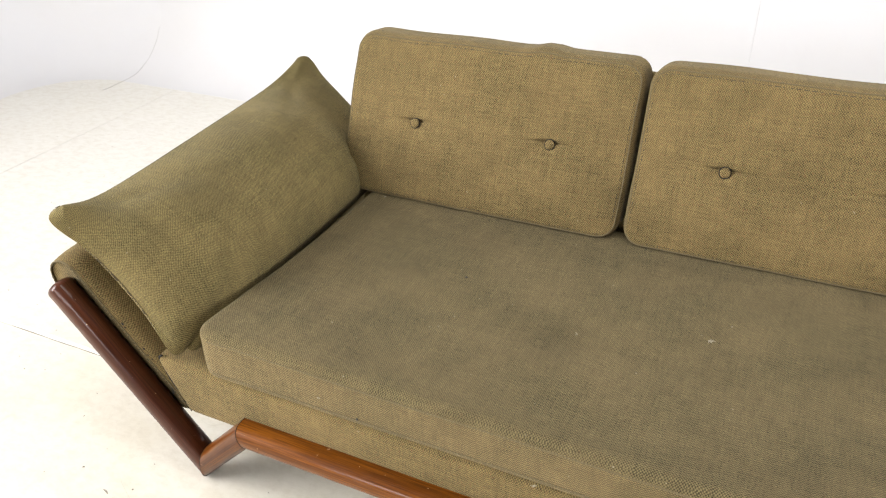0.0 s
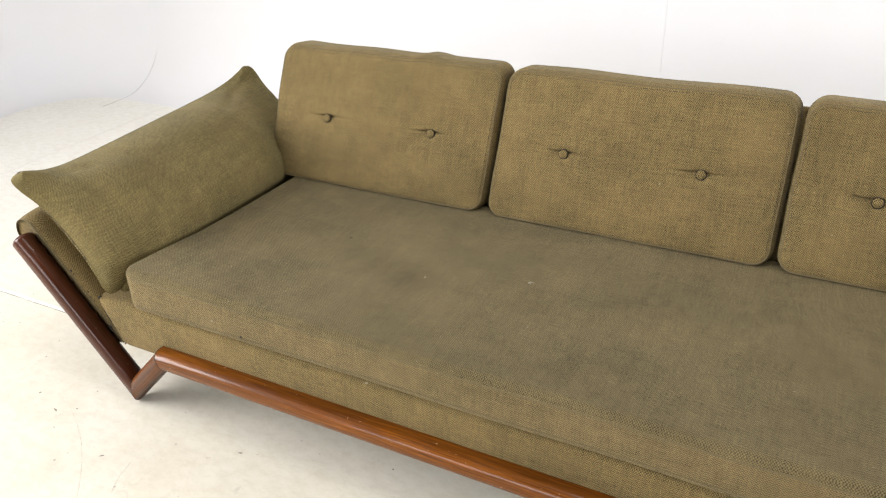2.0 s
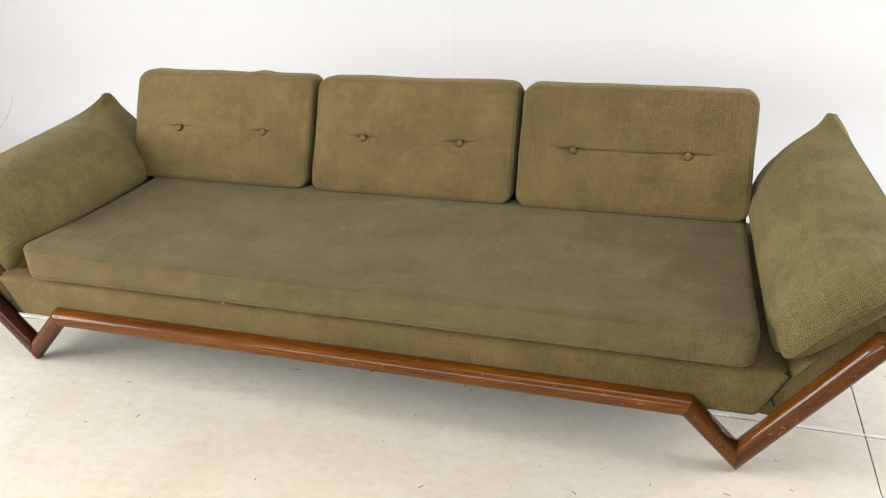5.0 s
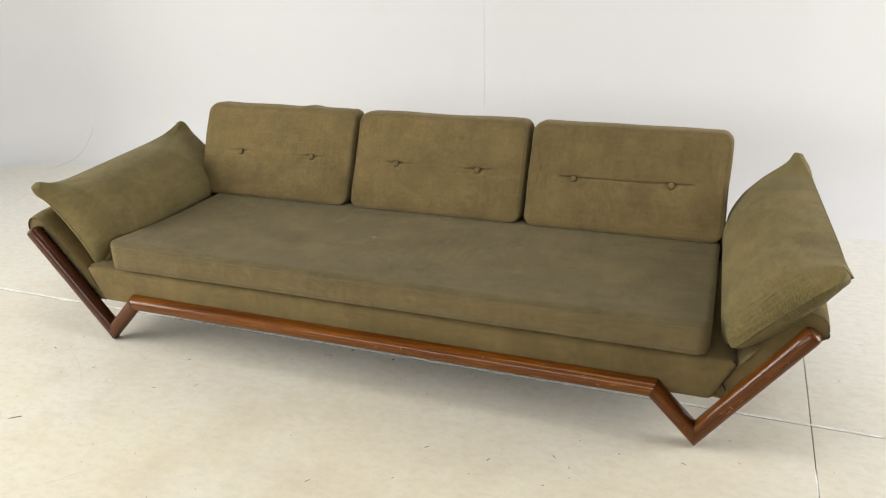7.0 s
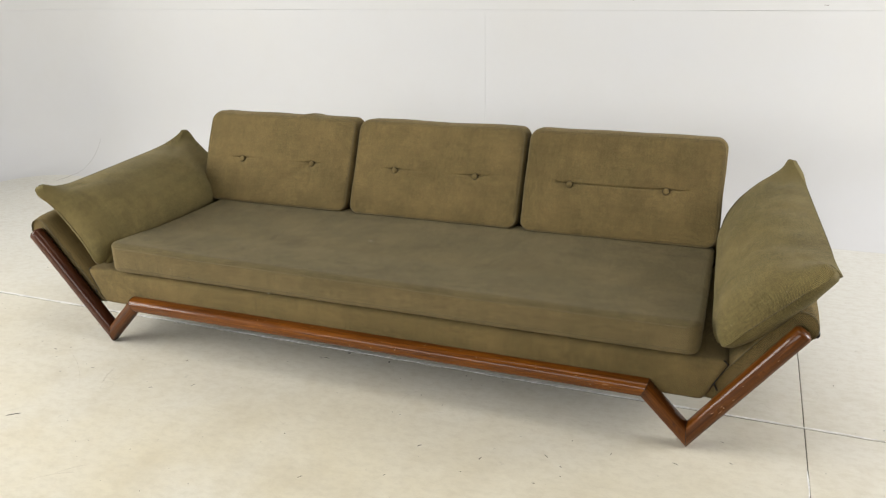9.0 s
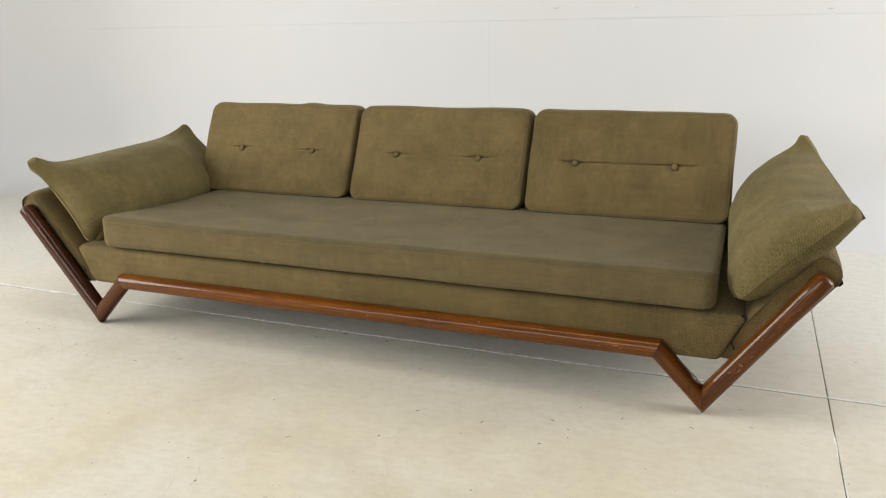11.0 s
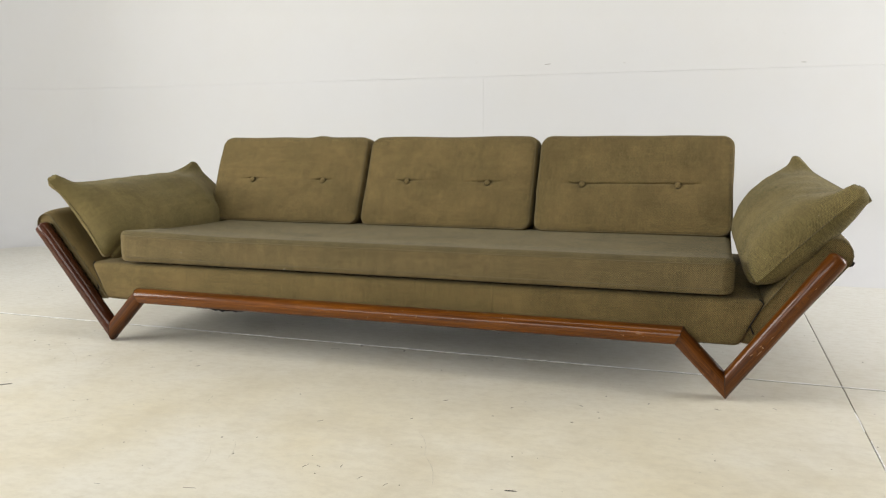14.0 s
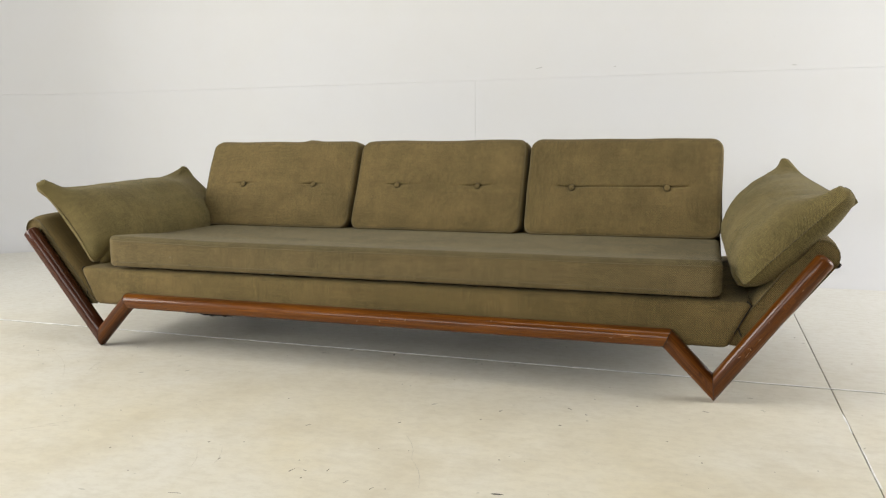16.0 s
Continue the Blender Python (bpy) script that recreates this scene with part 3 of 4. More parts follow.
def arm(side):
    u = (Vector((TIP_X[side], TIP_Z)) - Vector((FOOT_X, FOOT_Z))).normalized()
    n = Vector((-u.y, u.x))
    o = Vector((FOOT_X, FOOT_Z))
    L = (Vector((TIP_X[side], TIP_Z)) - o).length
    s0, s1, n0, n1 = 0.150, L + 0.055, (-0.041 if side < 0 else -0.036), 0.066

    def ring(full, grow):
        """The arm's outline at one depth: full is its inner thickness, grow how far the soft end has swollen."""
        r = (full - n0) / 2
        end = o + u * (s1 - r - grow) + n * (n0 + full) / 2
        pts = [o + u * s0 + n * (n0 + 0.008), o + u * (s0 - 0.045) + n * full]
        pts += [pts[1].lerp(end + n * r, k / 6) for k in range(1, 6)]
        return pts + [end + r * (math.cos(t) * n + math.sin(t) * u) for t in (math.pi * k / 10 for k in range(11))]

    # padded: thin at the sewn front edge, swelling to full thickness behind it
    first = 0.041 if side < 0 else 0.057
    bm = bmesh.new()
    loops = []
    for y, t in ((0.0225, -0.12), (0.02, 0.0), (0.024, 0.22), (0.032, 0.46), (0.046, 0.72), (0.066, 0.9), (0.1, 1.0), (0.45, 1.04), (0.82, 1.0), (0.85, 0.7), (0.86, 0.3)):
        loops.append([bm.verts.new((side * p.x, y, p.y)) for p in ring(first + (n1 - first) * t, 0.006 * (1 - min(t, 1)))])
    for p, q in zip(loops, loops[1:]):
        for k in range(len(p)):
            bm.faces.new((p[k], p[(k + 1) % len(p)], q[(k + 1) % len(q)], q[k]))
    bm.faces.new(loops[0])
    bm.faces.new(loops[-1])
    bmesh.ops.recalc_face_normals(bm, faces=bm.faces)
    box_uv(bm)
    ob = part("arm_panel", bm, FABRIC, sofa)
    line = [(side * p.x, 0.0188, p.y) for p in ring(first - 0.002, 0.007)[1:]]
    part("piping", tube(line, 0.0018), SEAMCLOTH, ob)
    sewn = [Vector(p) + Vector((0, -0.0012, -0.0035)) for p in line]
    part("stitching", stitches(sewn, 0.0065, 0.002, 0.0007), SEAMDARK, ob, "dark stitched seam")["kind"] = "stuff"
    # folded end of the cloth low down by the post
    a, b = o + u * (s0 + 0.018) + n * (first - 0.004), o + u * (s0 + 0.005) + n * 0.028
    fold = [(side * (a.x + (b.x - a.x) * k / 6), 0.0185, a.y + (b.y - a.y) * k / 6 + 0.002 * math.sin(k)) for k in range(7)]
    part("fold", tube(fold, 0.0022), SEAM_AND_SHADE, ob, "dark folded cloth end")
    if side < 0:
        # frayed holes along the worn front seam
        for back, lift, size in ((0.128, 0.004, 0.0034), (0.137, 0.002, 0.0026), (0.193, 0.004, 0.0026), (0.208, 0.001, 0.003), (0.219, 0.003, 0.002)):
            p = o + u * (L - back) + n * (first + lift - 0.001)
            bm = bmesh.new()
            bmesh.ops.create_icosphere(bm, subdivisions=1, radius=size)
            for v in bm.verts:
                v.co = Vector((side * p.x, 0.0215, p.y)) + Vector((v.co.x * 1.2, v.co.y * 0.5, v.co.z)) * (1 + 0.4 * noise.noise(v.co * 500))
            part("worn_hole", bm, SEAM_AND_SHADE, ob, "small frayed dark hole in the seam")
    if side > 0:
        bm = bmesh.new()
        c = o + u * (L - 0.006) + n * (n0 + 0.004)
        grid = [[bm.verts.new((c.x + 0.022 * i / 4, 0.022 + 0.03 * j / 4 + 0.004 * noise.noise(Vector((i, j, 2)) * 0.7), c.y + 0.012 * i / 4 - 0.008 * noise.noise(Vector((i, j, 7)) * 0.9) - 0.004 * (j % 2))) for j in range(5)] for i in range(5)]
        for i in range(4):
            for j in range(4):
                bm.faces.new((grid[i][j], grid[i + 1][j], grid[i + 1][j + 1], grid[i][j + 1]))
        bmesh.ops.solidify(bm, geom=bm.faces[:], thickness=0.0015)
        part("torn_cloth", bm, BLACK, ob, "torn scrap of black dust cloth")
    return ob


arm(-1)
arm(1)
# back frame behind the cushions
BT = radians(24)
bm = block(-1.02, 1.02, 0, 0.06, 0, 0.43, 0.015)
box_uv(bm)
for v in bm.verts:
    x, y, z = v.co
    x *= 1.03 if z < 0.2 else 1.0
    v.co = (x, 0.70 + y * math.cos(BT) + z * math.sin(BT), 0.275 + z * math.cos(BT) - y * math.sin(BT))
part("back_frame", bm, FABRIC, sofa, "upholstered back frame behind the cushions")

# ---------- loose cushions ----------
def seat_cushion():
    x0, x1, y0, y1, z0, z1 = -0.985, 1.039, -0.006, 0.70, 0.284, 0.385
    hx, hz, hy = (x1 - x0) / 2, (y1 - y0) / 2, (z1 - z0) / 2
    mid = Vector(((x0 + x1) / 2, (y0 + y1) / 2, (z0 + z1) / 2))

    def shape(p):
        # pad's front (-y) is the top here
        x, y, z = p.x, p.z, -p.y
        top = (z + hy) / (2 * hy)
        t = (y + hz) / (2 * hz)
        dip = -0.026 * min(1, max(0, (t - 0.02) / 0.35)) ** 0.8 * top
        dip += 0.004 * noise.noise(Vector((x * 2.3, y * 3, 1.0))) * top
        dip += 0.015 * min(1, max(0, (-0.62 - x) / 0.3)) * math.exp(-((t - 0.25) / 0.3) ** 2) * top
        edge = 0.004 * noise.noise(Vector((x * 4, 0.3, z * 9)))
        return mid + Vector((x, y + edge * (1 - t), z + dip))

    bm = pad(hx, hz, hy, 0.04, 0.021, shape, deep=0.018, back=(0.014, 0.016))
    bmesh.ops.recalc_face_normals(bm, faces=bm.faces)
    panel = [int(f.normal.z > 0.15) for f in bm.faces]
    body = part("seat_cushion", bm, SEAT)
    # the top, as far as the seam, has shade and soiling put into its colour
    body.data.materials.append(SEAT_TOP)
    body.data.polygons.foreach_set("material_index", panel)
    thing = tagged(body, "long flat olive tweed bench seat cushion, worn and soiled", "cushion")
    for name, drop in (("seam", 0.0165), ("lower_seam", 2 * hy - 0.0165)):
        pts = [shape(Vector((-hx + 0.036 + (2 * hx - 0.072) * i / 100, -hy + drop, -hz - 0.0003))) for i in range(101)]
        part(name, tube(pts, 0.0015), SEAMCLOTH, thing)
        part("stitching", stitches([p + Vector((0, -0.0012, 0.0013)) for p in pts], 0.003, 0.0035, 0.0006), PALE_THREAD, thing, "fine pale stitching")["kind"] = "stuff"
    return thing


seat_cushion()


def back_cushion(xa, xb, ba, bb_, fold, label):
    """Boxed back cushion leaning on the back frame, tufted with two buttons; xa to xb wide, its buttons at ba and bb_."""
    hx, hz, hy = (xb - xa) / 2, 0.1935, 0.05
    tilt, lie = radians(25), radians(8)
    foot = Vector(((xa + xb) / 2, 0.637, 0.357))
    mx, bz = (xa + xb) / 2, -0.004
    bx = [ba - mx, bb_ - mx]
    seed = xa * 7.3
    tent = 0.009 if xa < -1 else 0.0

    def local(p):
        x, y, z = p
        z += bz * (1 - (z / hz) ** 2)
        f = min(1, max(0, -y / hy))
        ex, ez = abs(x) / hx, abs(z) / hz
        crown = 0.014 * (1 - ex ** 4) * (1 - ez ** 4)
        y -= crown * f
        for b in bx:
            r = math.hypot(x - b, (z - bz) * 1.3)
            y += 0.007 * math.exp(-(r / 0.017) ** 2) * f
            y += 0.006 * math.exp(-(r / 0.07) ** 2) * f
        crease = math.exp(-((z - bz - 0.004 - 0.004 * noise.noise(Vector((x * 6, seed, 0)))) / 0.003) ** 2)
        reach = sum(math.exp(-((x - b) / fold) ** 2) for b in bx)
        y += 0.0085 * crease * min(1, reach) * f
        y += 0.005 * noise.noise(Vector((x * 6 + seed, z * 7, 2.0))) * f
        z += 0.004 * noise.noise(Vector((x * 5 + seed, 3.0, z))) * (0.7 + 0.3 * math.tanh(z / 0.05))
        if tent:
            # slack fold running down from the second button
            a, b2 = Vector((bx[1] - 0.01, bz)), Vector((bx[1] - 0.12, bz - 0.075))
            t = min(1.0, max(0.0, (Vector((x, z)) - a).dot(b2 - a) / (b2 - a).length_squared))
            y += 0.0045 * math.exp(-((Vector((x, z)) - a.lerp(b2, t)).length / 0.012) ** 2) * (1 - 0.6 * t) * f
        z += tent * math.exp(-((x + mx + 0.60) / 0.03) ** 2) * max(0.0, z / hz) ** 6
        x += 0.003 * noise.noise(Vector((seed, z * 8, 5.0)))
        return Vector((x, y, z))

    def shape(p):
        q = local(p)
        y, z = q.y + hy, q.z + hz
        return foot + Vector((q.x, y * math.cos(lie) + z * math.sin(tilt), z * math.cos(tilt) - y * math.sin(lie)))

    bm = pad(hx, hz, hy, 0.044, 0.016, shape, 26, 0.024, power=1.5)
    thing = tagged(part("back_cushion", bm, FABRIC), label, "cushion", "three back cushions")
    ring = [shape(Vector((x, -hy + 0.003, z))) for x, z in outline(hx - 0.008, hz - 0.008, 0.036)]
    part("piping", tube(ring, 0.0017, closed=True), SEAMCLOTH, thing)
    part("stitching", stitches([shape(Vector((x, -hy + 0.0006, z))) for x, z in outline(hx - 0.0145, hz - 0.0145, 0.03)], 0.006, 0.0016, 0.0010), SEAMDARK, thing, "fine dark stitching")["kind"] = "stuff"
    for b in bx:
        c = shape(Vector((b, -hy - 0.006, 0.0))) + Vector((0, -0.004, 0.001))
        turn = Euler((-tilt, 0, 0))
        bb = bmesh.new()
        bmesh.ops.create_uvsphere(bb, u_segments=20, v_segments=12, radius=0.0108)
        for v in bb.verts:
            q = Vector((v.co.x, v.co.z * 0.3, v.co.y))
            q.rotate(turn)
            v.co = q + c
        box_uv(bb)
        button = part("button", bb, FABRIC, thing, "fabric covered button")
        # a dark ring imitates the shade in the recess round the button
        ring = []
        for k in range(24):
            a = 2 * math.pi * k / 24
            q = Vector((0.0118 * math.cos(a), 0.0028, 0.0118 * math.sin(a)))
            q.rotate(turn)
            ring.append(q + c)
        part("button_shade_ring", tube(ring, 0.0010, closed=True), SEAM_AND_SHADE, button, "dark cord for the shade round the button")
    return thing


back_cushion(-1.074, -0.370, -0.883, -0.550, 0.05, "olive tweed back cushion with two buttons and soft wrinkles")
back_cushion(-0.362, 0.338, -0.177, 0.154, 0.06, "olive tweed back cushion with two buttons, middle of three")
back_cushion(0.346, 1.046, 0.520, 0.859, 0.16, "olive tweed back cushion with two buttons and a long crease")


def pillow(fb, ft, bt, bb, up, down, sag, swell, pinch, blunt, lifted, bow, label):
    """Knife-edged arm pillow between its four corners: front bottom, front top, back top, back bottom."""
    fb, ft, bt, bb = (Vector(p) for p in (fb, ft, bt, bb))
    NU, NV = 56, 34
    nrm = ((bt - fb).cross(ft - bb)).normalized()
    if nrm.z < 0:
        nrm = -nrm
    mid = (fb + ft + bt + bb) / 4

    def base_point(u, v):
        m = max(abs(u), abs(v))
        e = 9 if v > 0 else 10
        k = m / max(1e-6, (abs(u) ** e + abs(v) ** e) ** (1 / e)) if m else 1.0
        a, b = (u * k * 1.022 + 1) / 2, (v * k * 1.022 + 1) / 2
        p = (fb * (1 - a) + bb * a) * (1 - b) + (ft * (1 - a) + bt * a) * b
        inw = mid - p
        along, acr = (bb - fb).normalized(), (ft - fb).normalized()
        top = max(0.0, v) ** 2 * (1 - u ** 6)
        p = p + inw.normalized() * (0.0 if v > 0 else 0.02) * (u * u * v * v) ** 5 + acr * swell * top
        p.z -= sag * top
        # the front edge is drawn in between its corners
        return p + along * bow * (1 - v * v) * ((1 - u) / 2) ** 3

    def height(u, v):
        # fullest below the middle, flatter towards the upper edge and its pinched corners
        a, b = max(0.0, (1 - v) / 2), max(0.0, (1 + v) / 2)
        end = max(0.0, 1 - abs(u) ** 7) ** 0.5
        near = min(1.0, max(0.0, (u - 0.3) / 0.5))
        end *= 1 - pinch * near * near * (3 - 2 * near)
        front = min(1.0, max(0.0, (-u - 0.45) / 0.5))
        return end * a ** (0.85 - 0.3 * front * lifted / 0.019) * b ** 0.46 / 0.435

    def lift(u):
        # the front seam sits up on the blunt end
        t = min(1.0, max(0.0, (-u - 0.3) / 0.7))
        return 0.9 * lifted * t * t * (3 - 2 * t)

    def corner(u, v):
        # boxed corners: the seam is sewn across, so that the tip keeps some thickness
        tip = blunt[0] if u < 0 else blunt[1]
        full = 0.5 + 0.5 * min(1.0, math.hypot(1 - abs(u), 1 - abs(v)) / 0.1) ** 0.6
        return tip * full * math.exp(-((1 - abs(u)) / 0.26) ** 2 - ((1 - abs(v)) / 0.36) ** 2) * (1.0 if v > 0 else 0.7)

    bm = bmesh.new()
    lay = bm.loops.layers.uv.new("UVMap")
    sides = []
    for sgn, deep in ((1, up), (-1, down)):
        rows = []
        for i in range(NU + 1):
            u = math.sin((-1 + 2 * i / NU) * math.pi / 2)
            row = []
            for j in range(NV + 1):
                v = math.sin((-1 + 2 * j / NV) * math.pi / 2)
                h = height(u, v)
                w = 0.007 * noise.noise(Vector((u * 3, v * 2 + sgn, mid.x * 3))) * h
                w += 0.005 * math.sin(u * 21 + 3 * v) * math.exp(-((v - 0.75) / 0.25) ** 2) * h
                w += 0.003 * noise.noise(Vector((u * 9, v * 5, mid.x + sgn))) * h
                row.append(bm.verts.new(base_point(u, v) + nrm * (sgn * math.hypot((deep - sgn * lift(u)) * h, corner(u, v)) + w + lift(u))))
            rows.append(row)
        sides.append(rows)
        # the cloth's own lengths, from the middle outwards
        ci, cj = NU // 2, NV // 2
        U = [[0.0] * (NV + 1) for _ in range(NU + 1)]
        V = [[0.0] * (NV + 1) for _ in range(NU + 1)]
        for j in range(NV + 1):
            for i in range(ci + 1, NU + 1):
                U[i][j] = U[i - 1][j] + (rows[i][j].co - rows[i - 1][j].co).length
            for i in range(ci - 1, -1, -1):
                U[i][j] = U[i + 1][j] - (rows[i][j].co - rows[i + 1][j].co).length
        for i in range(NU + 1):
            for j in range(cj + 1, NV + 1):
                V[i][j] = V[i][j - 1] + (rows[i][j].co - rows[i][j - 1].co).length
            for j in range(cj - 1, -1, -1):
                V[i][j] = V[i][j + 1] - (rows[i][j].co - rows[i][j + 1].co).length
        for i in range(NU):
            for j in range(NV):
                four = ((i, j), (i + 1, j), (i + 1, j + 1), (i, j + 1))
                f = bm.faces.new([rows[a][b] for a, b in four])
                for lp, (a, b) in zip(f.loops, four):
                    lp[lay].uv = (U[a][b], V[a][b])
    rim = [(i, 0) for i in range(NU)] + [(NU, j) for j in range(NV)] + [(i, NV) for i in range(NU, 0, -1)] + [(0, j) for j in range(NV, 0, -1)]
    # the sewn rim bulges out where the corners are thick
    middle = {}
    for i, j in rim:
        p, q = sides[0][i][j].co, sides[1][i][j].co
        c = (p + q) / 2
        out = c - mid
        out -= nrm * out.dot(nrm)
        middle[i, j] = bm.verts.new(c + out.normalized() * 0.36 * (p - q).length)
    for a, b in zip(rim, rim[1:] + rim[:1]):
        for rows in sides:
            f = bm.faces.new((rows[a[0]][a[1]], rows[b[0]][b[1]], middle[b], middle[a]))
            for lp in f.loops:
                lp[lay].uv = (lp.vert.co.x + 0.3 * lp.vert.co.y, lp.vert.co.z)
    bmesh.ops.remove_doubles(bm, verts=bm.verts, dist=0.0004)
    bmesh.ops.dissolve_degenerate(bm, edges=bm.edges, dist=0.0003)
    tips = []
    for u in (-1, 1):
        p = base_point(u, 1) + nrm * lift(u)
        out = (p - mid).normalized() * 0.001
        tip = blunt[0] if u < 0 else blunt[1]
        tips.append([p + out * (1 + 360 * tip * (1 - (k / 5 - 1) ** 2)) + nrm * tip * (k / 5 - 1) * 0.48 for k in range(11)])
    thing = tagged(part("arm_pillow", bm, PILLOW), label, "pillow", "pair of arm pillows")
    def edge(u, v):
        return base_point(u, v) + nrm * lift(u)

    ring = [edge(-1 + 2 * i / 40, -1) for i in range(40)] + [edge(1, -1 + 2 * i / 20) for i in range(20)]
    ring += [edge(1 - 2 * i / 40, 1) for i in range(40)] + [edge(-1, 1 - 2 * i / 20) for i in range(20)]
    part("piping", tube(ring, 0.0012, closed=True), SEAMCLOTH, thing)
    away = (fb - bb).normalized()
    front = [edge(-1, -0.97 + 1.94 * i / 40) + away * 0.002 for i in range(41)]
    for line in [front] + tips:
        part("stitching", stitches(line, 0.0055, 0.0018, 0.0011), SEAMDARK, thing, "dark stitched seam")["kind"] = "stuff"
    return thing


pillow((-1.038, 0.004, 0.287), (-1.264, -0.012, 0.580), (-1.320, 0.885, 0.596), (-1.035, 0.86, 0.33), 0.11, 0.055, 0.052, 0.008, 0.5, (0.028, 0.021), 0.0, 0.026,
       "olive tweed arm pillow with pointed corners, slumped on the sofa arm")
pillow((1.093, 0.003, 0.303), (1.350, 0.000, 0.569), (1.270, 0.898, 0.632), (1.068, 0.87, 0.34), 0.093, 0.055, 0.062, 0.02, 0.08, (0.031, 0.022), 0.019, 0.0,
       "olive tweed arm pillow with pointed corners, propped against the sofa arm")


# ---------- small things on the floor and wall ----------
def flake(bm, x, y, size, turn, long=1.0):
    """A small uneven crumb or scrap lying on the floor."""
    n = 6
    ring = []
    for k in range(n):
        a = 2 * math.pi * k / n
        r = size * random.uniform(0.6, 1.1)
        px, py = r * math.cos(a) * long, r * math.sin(a) / max(1, long ** 0.5)
        ring.append((x + px * math.cos(turn) - py * math.sin(turn), y + px * math.sin(turn) + py * math.cos(turn)))
    low = [bm.verts.new((px, py, 0.0002)) for px, py in ring]
    top = [bm.verts.new((x + (px - x) * 0.7, y + (py - y) * 0.7, 0.0006 + size * 0.25)) for px, py in ring]
    bm.faces.new(top)
    for k in range(n):
        bm.faces.new((low[k], low[(k + 1) % n], top[(k + 1) % n], top[k]))


random.seed(11)
bm = bmesh.new()
for k in range(340):
    x, y = random.uniform(-2.4, 2.2), random.uniform(-1.4, 1.2)
    flake(bm, x, y, random.choice((0.001, 0.0013, 0.0017, 0.0024)), random.uniform(0, 6.3), random.choice((1, 1, 1.5, 2.5)))
tagged(part("floor_debris", bm, DIRT_SHADOW), "small dark crumbs and grit scattered on the floor", "debris", kind="stuff")


def scrap(name, x, y, size, turn, long, label):
    bm = bmesh.new()
    flake(bm, x, y, size, radians(turn), long)
    tagged(part(name, bm, SOOT), label, "scrap")


scrap("wood_splinter", -0.971, -0.513, 0.0042, 38, 6.6, "thin dark splinter lying on the painted floor")
scrap("dirt_scrap", 0.602, -0.724, 0.004, 8, 4.0, "small dark scrap lying on the painted floor")
scrap("dirt_scrap", -0.141, 0.178, 0.005, 30, 1.6, "small black scrap on the floor under the sofa")
scrap("dirt_scrap", 0.021, 0.165, 0.004, 70, 1.4, "small black scrap on the floor under the sofa")


def scratch(x0, y0, x1, y1, wide, mat, label):
    """A thin flat mark on the floor's paint, slightly bent and tapered to its ends."""
    a, b = Vector((x0, y0, 0)), Vector((x1, y1, 0))
    side = Vector((y0 - y1, x1 - x0, 0)).normalized()
    n = max(4, int((b - a).length / 0.008))
    bm = bmesh.new()
    rows = []
    for i in range(n + 1):
        t = i / n
        p = a.lerp(b, t) + side * (0.06 * (b - a).length * math.sin(math.pi * t) + 0.0012 * noise.noise(a * 31 + Vector((t * 9, 0, 0))))
        w = wide * (0.25 + 0.75 * math.sin(math.pi * (0.08 + 0.84 * t))) * (0.8 + 0.5 * noise.noise(Vector((t * 17, x0 * 50, 0))))
        rows.append([bm.verts.new(p + side * w * o + Vector((0, 0, z))) for o, z in ((-0.5, 0.0001), (0, 0.0005), (0.5, 0.0001))])
    for p, q in zip(rows, rows[1:]):
        for k in range(2):
            bm.faces.new((p[k], p[k + 1], q[k + 1], q[k]))
    part("scuff", bm, mat, floor, label, False)


FAINT = plain("worn_floor_paint", (0.55, 0.51, 0.42), 0.7)
for line in ((-0.607, -0.702, -0.552, -0.642), (-1.195, -0.422, -1.009, -0.538), (-1.183, -0.1, -0.883, -0.334), (-0.843, -0.27, -0.877, -0.176), (-0.382, -0.289, -0.325, -0.299),
             (0.317, -0.485, 0.376, -0.61), (0.376, -0.61, 0.442, -0.743), (-0.079, -0.674, -0.041, -0.76), (-0.118, -0.716, -0.08, -0.791), (-0.651, -0.744, -0.559, -0.679)):
    scratch(*line, 0.0015, FAINT, "faint scratch worn into the floor paint")
for line in ((-1.2, -0.13, -1.183, -0.136), (-0.958, -0.202, -0.95, -0.193), (-0.672, -0.245, -0.662, -0.237), (-0.542, -0.192, -0.536, -0.176), (-0.67, -0.054, -0.66, -0.05), (-0.229, 0.12, -0.192, 0.123),
             (0.046, -0.497, 0.056, -0.484), (0.301, -0.257, 0.313, -0.246), (0.49, -0.259, 0.495, -0.244), (0.658, -0.178, 0.67, -0.188), (0.999, -0.1, 1.015, -0.106)):
    scratch(*line, 0.0045, DIRT_SHADOW, "small dark scuff on the floor paint")
for line in ((1.117, 0.044, 1.13, 0.042), (1.145, -0.05, 1.155, -0.057), (-0.236, -0.956, -0.222, -0.955), (-0.045, -0.916, -0.016, -0.911), (0.143, -0.753, 0.149, -0.733),
             (0.169, -0.734, 0.18, -0.738), (0.223, -0.728, 0.222, -0.712), (0.282, -0.769, 0.288, -0.752), (0.347, -0.782, 0.352, -0.767)):
    scratch(*line, 0.003, DIRT_SHADOW, "small dark scuff on the floor paint")


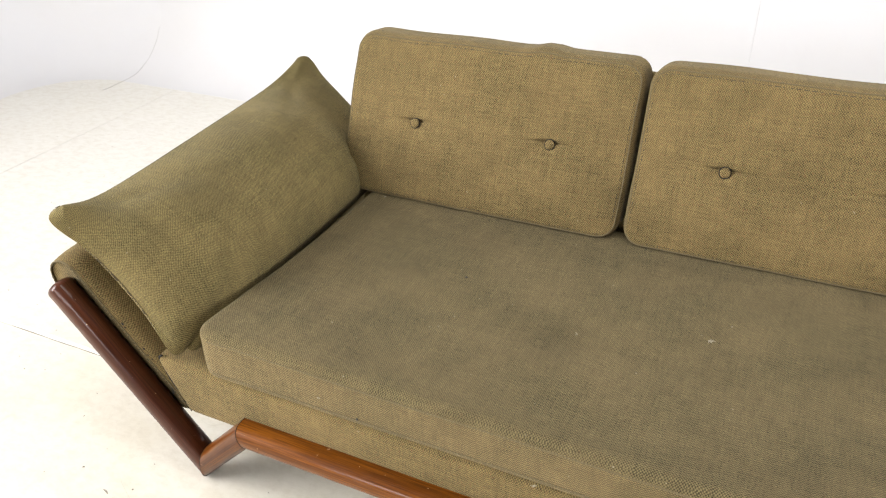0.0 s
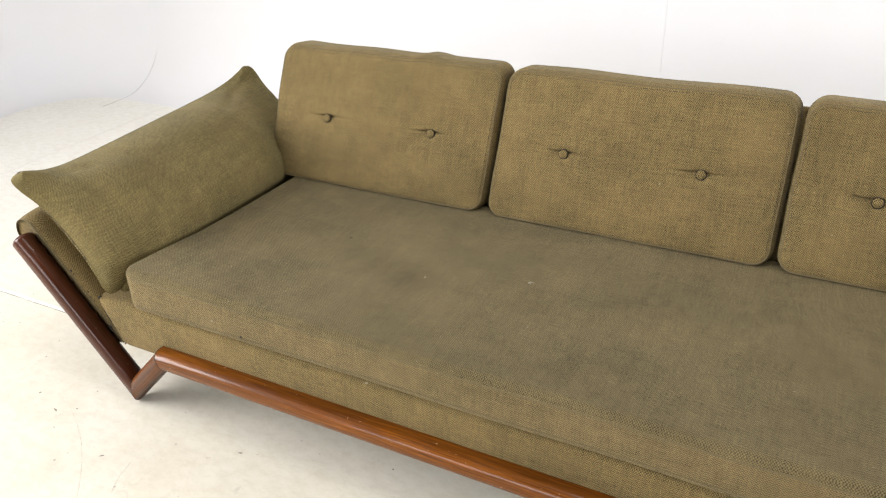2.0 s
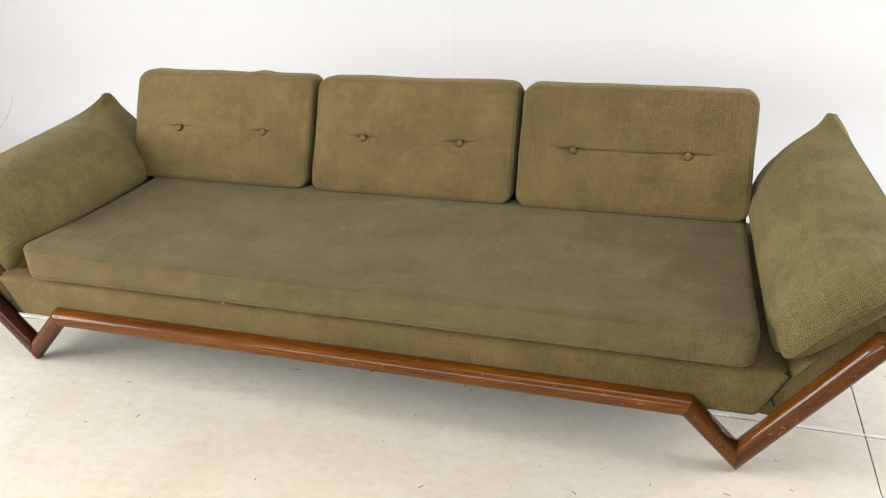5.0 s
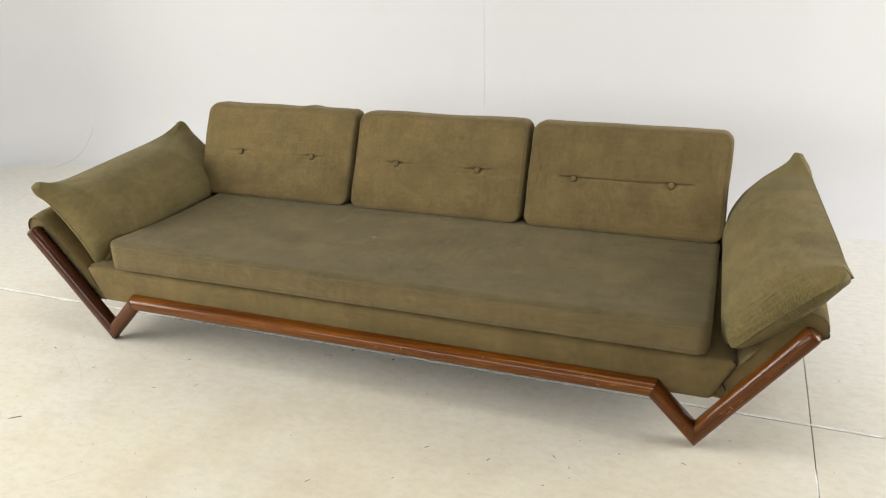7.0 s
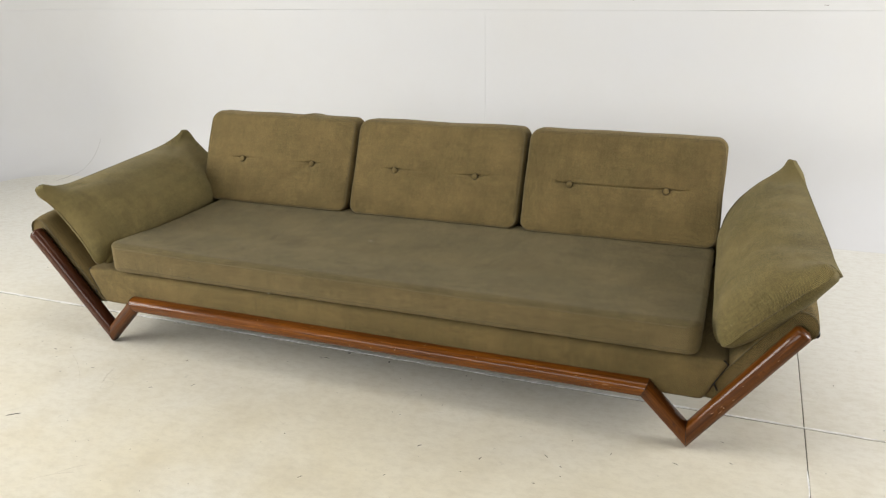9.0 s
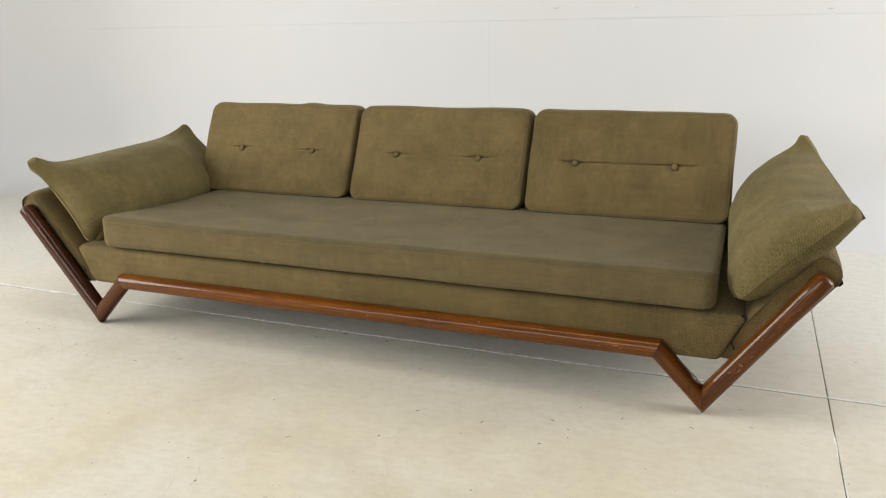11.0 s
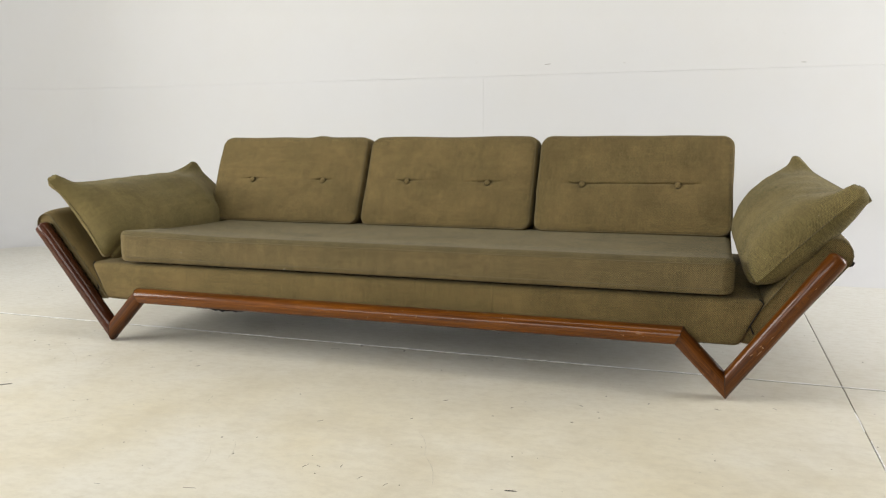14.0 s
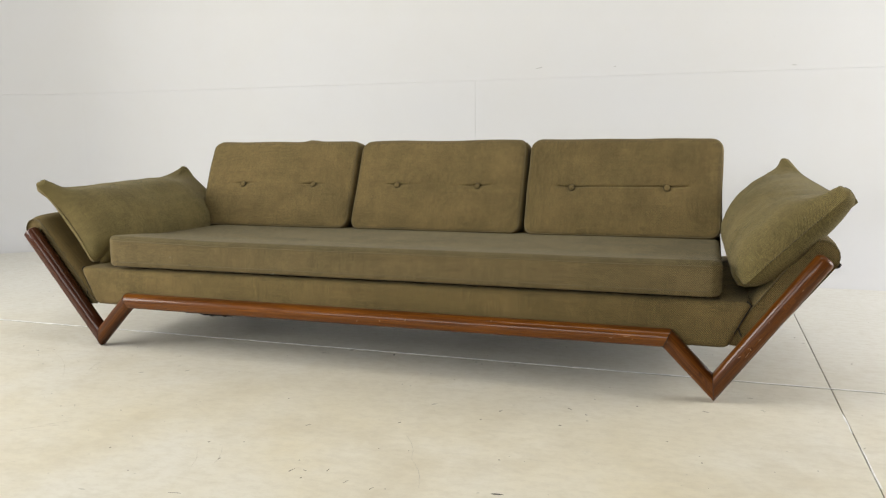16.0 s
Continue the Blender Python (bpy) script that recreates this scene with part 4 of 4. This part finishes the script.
def wall_mark(x, z, long, turn):
    bm = block(-long / 2, long / 2, -0.0006, 0.0004, -0.0012, 0.0012, 0.0003)
    bmesh.ops.rotate(bm, verts=bm.verts, cent=(0, 0, 0), matrix=Matrix.Rotation(radians(turn), 3, "Y"))
    bmesh.ops.translate(bm, verts=bm.verts, vec=(x, YB, z))
    part("scuff", bm, DIRT_SHADOW, wall, "small dark scuff mark", False)


wall_mark(0.106, 1.086, 0.03, -6)
wall_mark(0.515, 1.079, 0.008, 10)
wall_mark(1.387, 1.054, 0.02, 3)


# ---------- marks and lint on the cushions ----------
def speck(name, x, y, z, size, mat, label, category):
    bm = bmesh.new()
    bmesh.ops.create_icosphere(bm, subdivisions=2, radius=size)
    for v in bm.verts:
        v.co = v.co * (1 + 0.35 * noise.noise(v.co * 400 + Vector((x, y, z)) * 9)) + Vector((x, y, z))
    return tagged(part(name, bm, mat), label, category)


def lint(x, y, z, n, reach, label, seed, flat=True):
    """A few curled pale threads."""
    random.seed(seed)
    bm = bmesh.new()
    for k in range(n):
        a, r = random.uniform(0, 6.28), random.uniform(0.4, 1.0) * reach
        pts = []
        for i in range(7):
            t = i / 6 - 0.5
            dx, dy = r * t * math.cos(a) + 0.3 * r * math.sin(5 * t + k), r * t * math.sin(a) + 0.2 * r * math.cos(4 * t + k)
            pts.append((x + dx, y + (dy if flat else 0.1 * dy), z + 0.0012 + (0.0 if flat else dy)))
        one = tube(pts, 0.00055, 5)
        me = bpy.data.meshes.new("thread")
        one.to_mesh(me)
        one.free()
        bm.from_mesh(me)
        bpy.data.meshes.remove(me)
    return tagged(part("lint", bm, LINT), label, "lint", kind="stuff")


speck("crumb", -0.610, 0.388, 0.3595, 0.0028, SOOT, "tiny dark crumb lying on the olive seat cushion", "crumb")
# this one stands for a burn hole, added as a dark dot
speck("crumb", -0.641, -0.0068, 0.305, 0.0026, SOOT, "tiny dark dot standing for a burn hole in the seat cushion front", "crumb")
lint(-0.125, 0.371, 0.359, 6, 0.016, "pale lint threads lying on the olive seat cushion", 3)
lint(-0.351, 0.297, 0.359, 2, 0.006, "single pale lint thread on the olive seat cushion", 5)
lint(-0.322, -0.009, 0.289, 5, 0.012, "pale loose threads caught under the seat cushion", 7, False)
lint(-0.714, -0.0085, 0.326, 4, 0.007, "pale fluff stuck on the seat cushion front", 9, False)
lint(-0.93, 0.628, 0.362, 3, 0.01, "pale loose threads at the foot of a back cushion", 12)
